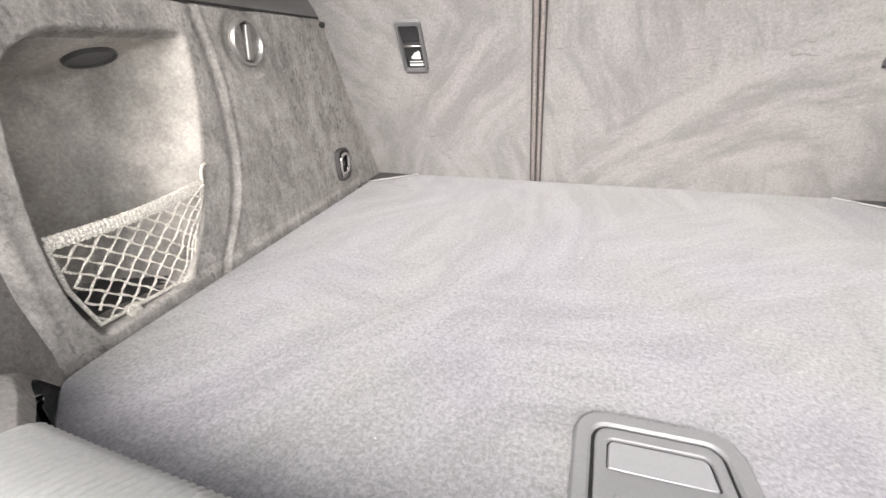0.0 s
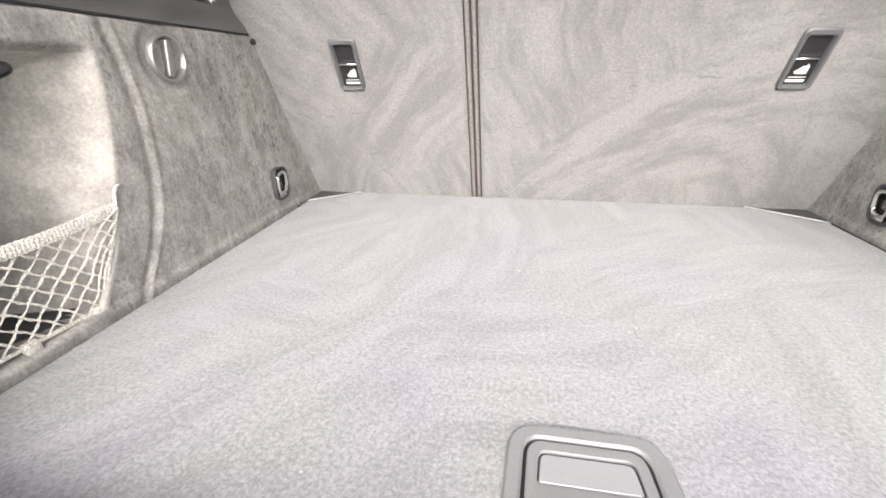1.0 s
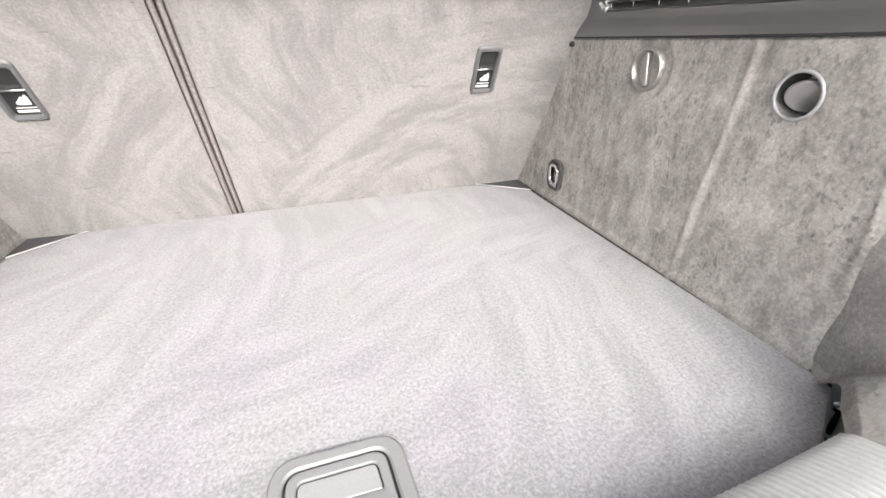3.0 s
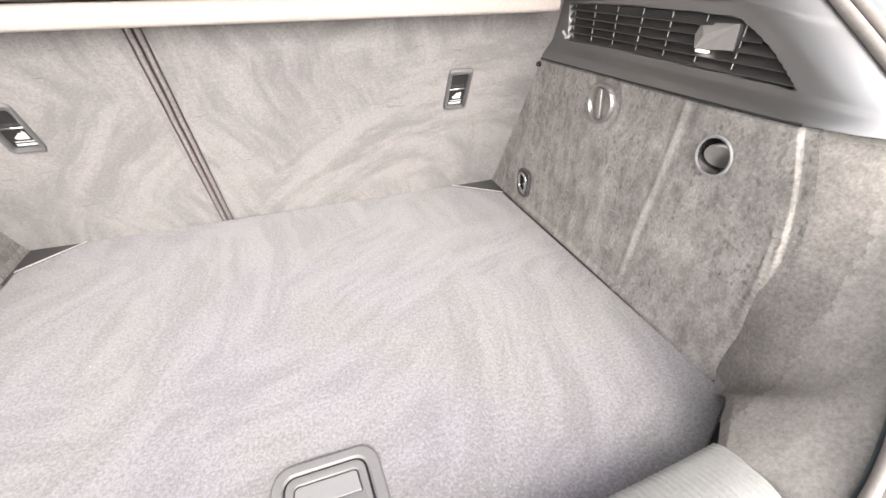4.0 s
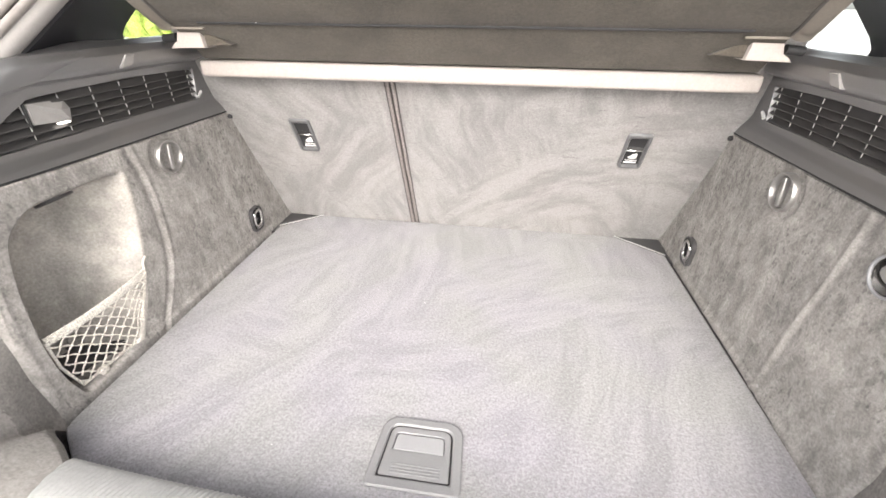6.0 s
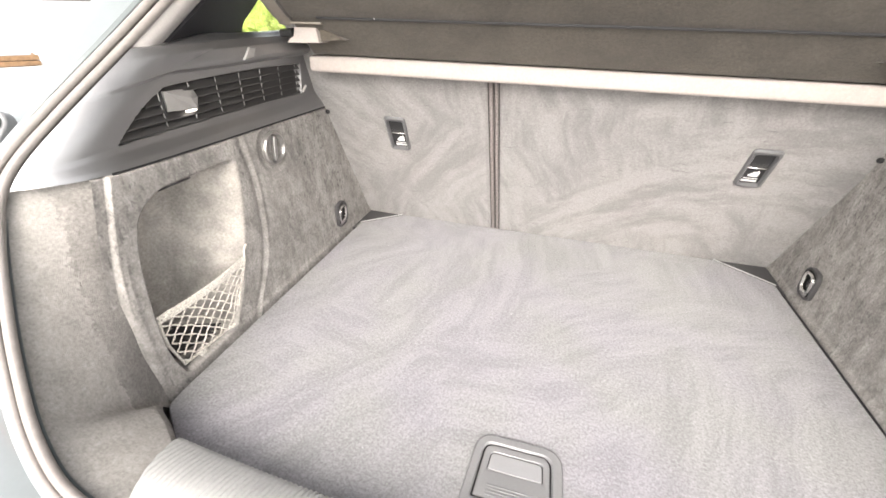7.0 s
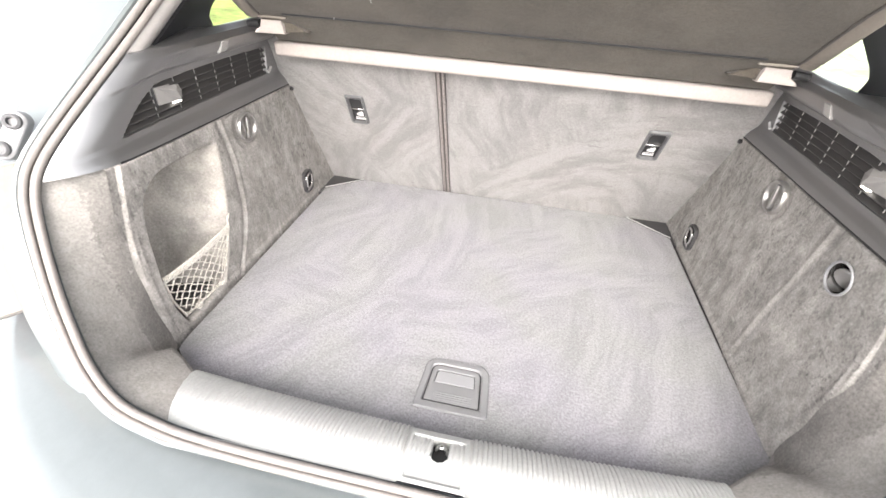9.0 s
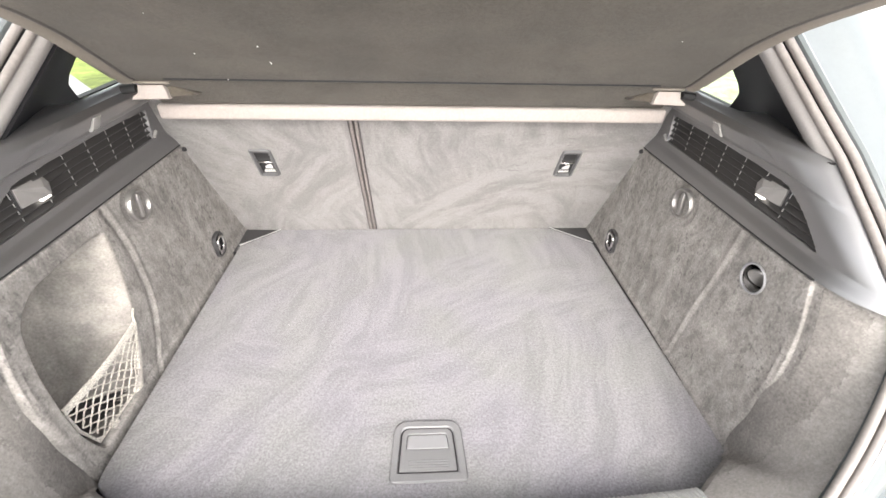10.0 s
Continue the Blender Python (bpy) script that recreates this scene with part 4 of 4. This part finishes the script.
for s in (-1, 1):
    cover = thing("pillar_cover", label="grey plastic cover strip along the rear pillar", category="trim", group="pillar cover strips")
    line = [Vector((s * p.x, p.y, p.z)) for p in (RIM_R if s > 0 else RIM)[71:]]

    def strip_pt(u, v):
        p = rim_at(u, line)
        q = p + Vector((-s * 0.007 * math.sin(math.pi * v), 0.038 * v, -0.006 * v))
        q.z -= 0.004 * (1 - step(u / 0.02))
        return q

    part("strip", grid(40, 8, strip_pt), M_STRIP, cover)
    part("end_line", tube([strip_pt(0.0, v) + Vector((-s * 0.001, -0.002, 0.0)) for v in np.linspace(0, 1, 8)], 0.0016, 6), M_DARK, cover)

car = thing("car_body", label="pale blue-grey painted car body round the open boot", category="car")
part("opening_flange", sweep([(0.005, -0.006), (0.020, 0.003), (0.0240, 0.003), (0.0262, 0.010), (0.0300, 0.0125), (0.0345, 0.010), (0.042, -0.008), (0.085, -0.016), (0.098, -0.010), (0.135, -0.016), (0.165, -0.04), (0.185, -0.10), (0.19, -0.25)]), M_PAINT, car)
# bumper
def bumper(u, v):
    x = -0.78 + 1.56 * u
    bow = 0.30 * abs(x / 0.78) ** 2.6
    prof = [(-0.880, 0.020), (-0.890, 0.042), (-0.93, 0.047), (-0.98, 0.045), (-1.03, 0.036), (-1.07, 0.01), (-1.085, -0.06), (-1.07, -0.22), (-1.02, -0.34)]
    k = v * (len(prof) - 1)
    i = min(len(prof) - 2, int(k))
    y = prof[i][0] + (prof[i + 1][0] - prof[i][0]) * (k - i)
    z = prof[i][1] + (prof[i + 1][1] - prof[i][1]) * (k - i)
    return (x, y + bow, z)


part("bumper", solid(grid(60, 24, bumper), 0.004), M_PAINT, car)

tail = thing("tail_lamp", (-0.64, -0.76, 0.28), label="pale tail lamp housing with a red lower edge", category="tail lamp")


TA, TB, TC, TD = Vector((-0.598, -0.712, 0.335)), Vector((-0.612, -0.716, 0.115)), Vector((-0.726, -0.800, 0.085)), Vector((-0.705, -0.800, 0.325))


def housing_pt(u, v):
    """The cream inner flank of the lamp, from the opening out to its lens."""
    p = TA.lerp(TB, v).lerp(TD.lerp(TC, v), u)
    return p + Vector((0.004, -0.006, 0)) * math.sin(math.pi * u)


def lens_pt(u, v):
    """The lens, round the body's corner."""
    a = radians(8 + 75 * u)
    p = TD.lerp(TC, v)
    return p + Vector((-0.12 * math.sin(a), 0.14 * (1 - math.cos(a)) - 0.004, -0.02 * u))


part("housing", solid(grid(12, 12, housing_pt), 0.008), M_CREAM, tail, "cream housing flank")
part("lens", solid(grid(14, 12, lens_pt), 0.008), M_RED, tail, "red lens")
part("seam", tube([housing_pt(u, 1.0) for u in np.linspace(0, 1, 8)], 0.003, 6), M_RUBBER2, tail)

# bracket beside the opening
br = thing("tailgate_buffer", (-0.618, -0.690, 0.364), label="grey bolted buffer bracket on the body beside the seal", category="bracket")
BM_ = look((-0.618, -0.690, 0.364), (-0.3, -1.2, 0.62)) @ pose(0, 0, 0, 0, 180, 0) @ pose(0, 0, 0, 0, 0, -32)
part("plate", prism(rounded(0.030, 0.070, 0.0145), -0.014, 0.004, 0.003, 3, BM_), M_LIGHT, br)
part("rib", box(-0.030, -0.008, -0.016, 0.016, -0.014, 0.009, 0.006, 3, BM_), M_LIGHT, br, "rounded rubber buffer")
for yy in (-0.020, 0.020):
    part("bolt", lathe([(0.0105, 0.0), (0.0105, 0.007), (0.008, 0.009), (0.0055, 0.008), (0.005, 0.003), (0.001, 0.003)], 18, BM_ @ Matrix.Translation((0, yy, 0.002))), M_FRAME, br, "dark bolt head")

# ---- cabin beyond the shelf ----
for s in (-1, 1):
    pillar = thing("pillar_trim", label="black plastic rear pillar trim", category="trim", group="pillar trims")
    # black panel between the cover strip and the quarter window
    low = 0.022 if s > 0 else 0.0
    strip_line = [p + Vector((low + 0.006, 0.030, -0.006)) for p in RIM[70:]]
    glass_line = smooth_line([(0.600, -0.235, 0.38), (0.600, -0.270, 0.448), (0.597, -0.270, 0.472), (0.590, -0.238, 0.503), (0.55, -0.12, 0.62), (0.50, 0.02, 0.76)], 8)

    def panel_pt(u, v):
        p = rim_at(u, strip_line).lerp(rim_at(u, glass_line), v)
        return (s * p.x + 0.004, p.y, p.z)

    part("panel", solid(grid(30, 6, panel_pt), 0.008), M_PILLAR, pillar)
    cab = tagged(part("wall_cabin", box(s * 0.80 - 0.01, s * 0.80 + 0.01, -0.22, 1.6, -0.30, 0.36), M_CABIN), kind="structure")
    win = tagged(part("window_pane", box(s * 0.60 - 0.002, s * 0.60 + 0.002, -0.30, 1.5, 0.355, 0.80), M_GLASS), label="clear side window glass", category="window", kind="structure")
    win.visible_shadow = False
tagged(part("wall_front", box(-0.62, 0.62, 1.6, 1.62, -0.3, 0.85), M_CABIN), kind="structure")
tagged(part("roof", box(-0.60, 0.60, -0.12, 1.62, 0.80, 0.84, 0.01), M_PAINT), kind="structure", label="car roof panel", category="roof")
tagged(part("boot_well", box(-0.53, 0.54, -0.80, 1.6, -0.32, -0.08), M_DARK), kind="structure", label="dark boot well under the floor", category="floor")

# ---- unseen raised tailgate over the opening ----
# added out of view to hold off light from above; its height is assumed
tailgate = thing("tailgate", (0, -0.14, 0.80), label="unseen open tailgate added above the boot", category="tailgate")
GATE = smooth_line([(0, -0.14, 0.80), (0, -0.32, 0.98), (0, -0.54, 1.15), (0, -0.78, 1.28), (0, -1.00, 1.34)], 5)


def gate_pt(u, v, lift=0.0):
    p = rim_at(v, GATE)
    half = 0.50 + 0.06 * math.sin(math.pi * 0.5 * v)
    x = 2 * u - 1
    return (half * x, p.y, p.z + lift - 0.06 * abs(x) ** 4)


part("outer_skin", solid(grid(24, 20, lambda u, v: gate_pt(u, v, 0.04)), 0.004), M_PAINT, tailgate)
part("inner_lining", solid(grid(24, 20, gate_pt), 0.004), M_FRAME, tailgate, "grey plastic inner lining")

# ---- outside ----
tagged(part("ground", box(-900, 900, -900, 900, -0.70, -0.65), M_GROUND), kind="structure", label="bright concrete paving outside the car", category="ground")
tagged(part("lawn", grid(30, 40, lambda u, v: (-(3.2 + 50 * v) * (0.40 + 0.58 * u), 3.5 + 50 * v, -0.644 + 0.01 * noise.noise(Vector((u * 9, v * 60, 0))))), M_GRASS), kind="structure", label="sunlit green grass beyond the paving", category="lawn")
planter = thing("timber_planter", (-10.6, 5.3, -0.65), label="low brown timber planter standing on bright paving", category="planter")
turn = pose(-10.6, 5.3, -0.65, 0, 0, 60)
for k in range(2):
    part("board", box(-0.40, 0.40, -0.16, -0.12, 0.01 + 0.10 * k, 0.10 + 0.10 * k, 0.008, 1, turn), M_WOOD, planter)
part("side_board", box(-0.36, -0.32, -0.12, 0.5, 0.01, 0.20, 0.008, 1, turn), M_WOOD, planter)
part("side_board", box(0.32, 0.36, -0.12, 0.5, 0.01, 0.20, 0.008, 1, turn), M_WOOD, planter)
part("soil", box(-0.32, 0.32, -0.12, 0.5, 0.0, 0.16, 0, 1, turn), M_CABIN, planter, "dark soil")

# grass colour lightened to hold the pale reflection of the window glass
M_VERGE = mat("paled_grass", (0.40, 0.45, 0.27), 0.9, var=0.25, scale=8, big=0.25, bigscale=1.0)
tagged(part("verge", grid(20, 30, lambda u, v: ((2.2 + 9 * v) * (0.45 + 0.6 * u), 2.0 + 9 * v, -0.644 + 0.01 * noise.noise(Vector((u * 9, v * 30, 5))))), M_VERGE), kind="structure", label="grass verge beyond the paving, window reflection paled into its colour", category="verge")

# clipped hedge behind the lawn
def hedge_pt(u, v):
    x = -16 + 11 * u
    a = math.pi * v
    p = Vector((x, 16 - 0.9 * math.cos(a), -0.65 + 3.3 * min(1, 1.5 * math.sin(a))))
    return p + Vector((noise.noise(p * 2.1), noise.noise(p * 2.3 + Vector((7, 0, 0))), 0.6 * noise.noise(p * 1.7))) * 0.35 + Vector((0, 0.25 * noise.noise(p * 6), 0.25 * noise.noise(p * 7)))


M_HEDGE = mat("hedge_leaves", (0.20, 0.25, 0.05), 0.8, var=0.4, scale=9, big=0.3, bigscale=1.5, bump=0.8, bscale=20)
hedge = part("hedge", grid(200, 40, hedge_pt), M_HEDGE)
tagged(hedge, label="bright green clipped hedge far beyond the lawn", category="hedge", kind="stuff")

# painted flanks of the car
for s in (-1, 1):
    def flank(u, v):
        y = -0.30 + 1.95 * u
        z = -0.48 + (0.86 - 0.35 * (1 - u) ** 4) * v
        return (s * (0.825 + 0.055 * math.sin(math.pi * min(1, v * 1.1)) - 0.10 * (1 - u) ** 6), y, z)

    part("side_panel", solid(grid(24, 16, flank), 0.006), M_PAINT, car)

# lint and crumbs
dust = random.Random(11)
bm = bmesh.new()


def crumb(at, r):
    sm = Matrix.Translation(at) @ pose(0, 0, 0, dust.uniform(0, 180), dust.uniform(0, 180), 0) @ Matrix.Diagonal((r, r * dust.uniform(0.4, 0.9), r * 0.5, 1))
    bmesh.ops.create_icosphere(bm, subdivisions=1, radius=1, matrix=sm)


for _ in range(10):
    crumb((dust.uniform(-0.44, 0.45), dust.uniform(-0.74, -0.05), 0.0012), dust.uniform(0.0005, 0.0011))
for _ in range(8):
    crumb(shelf_pt(dust.uniform(0.08, 0.92), dust.uniform(0.45, 0.95), -0.001), dust.uniform(0.0007, 0.0014))
tagged(part("lint", bm, M_WHITE), label="scattered pale lint specks on carpet and felt", category="lint", kind="stuff")
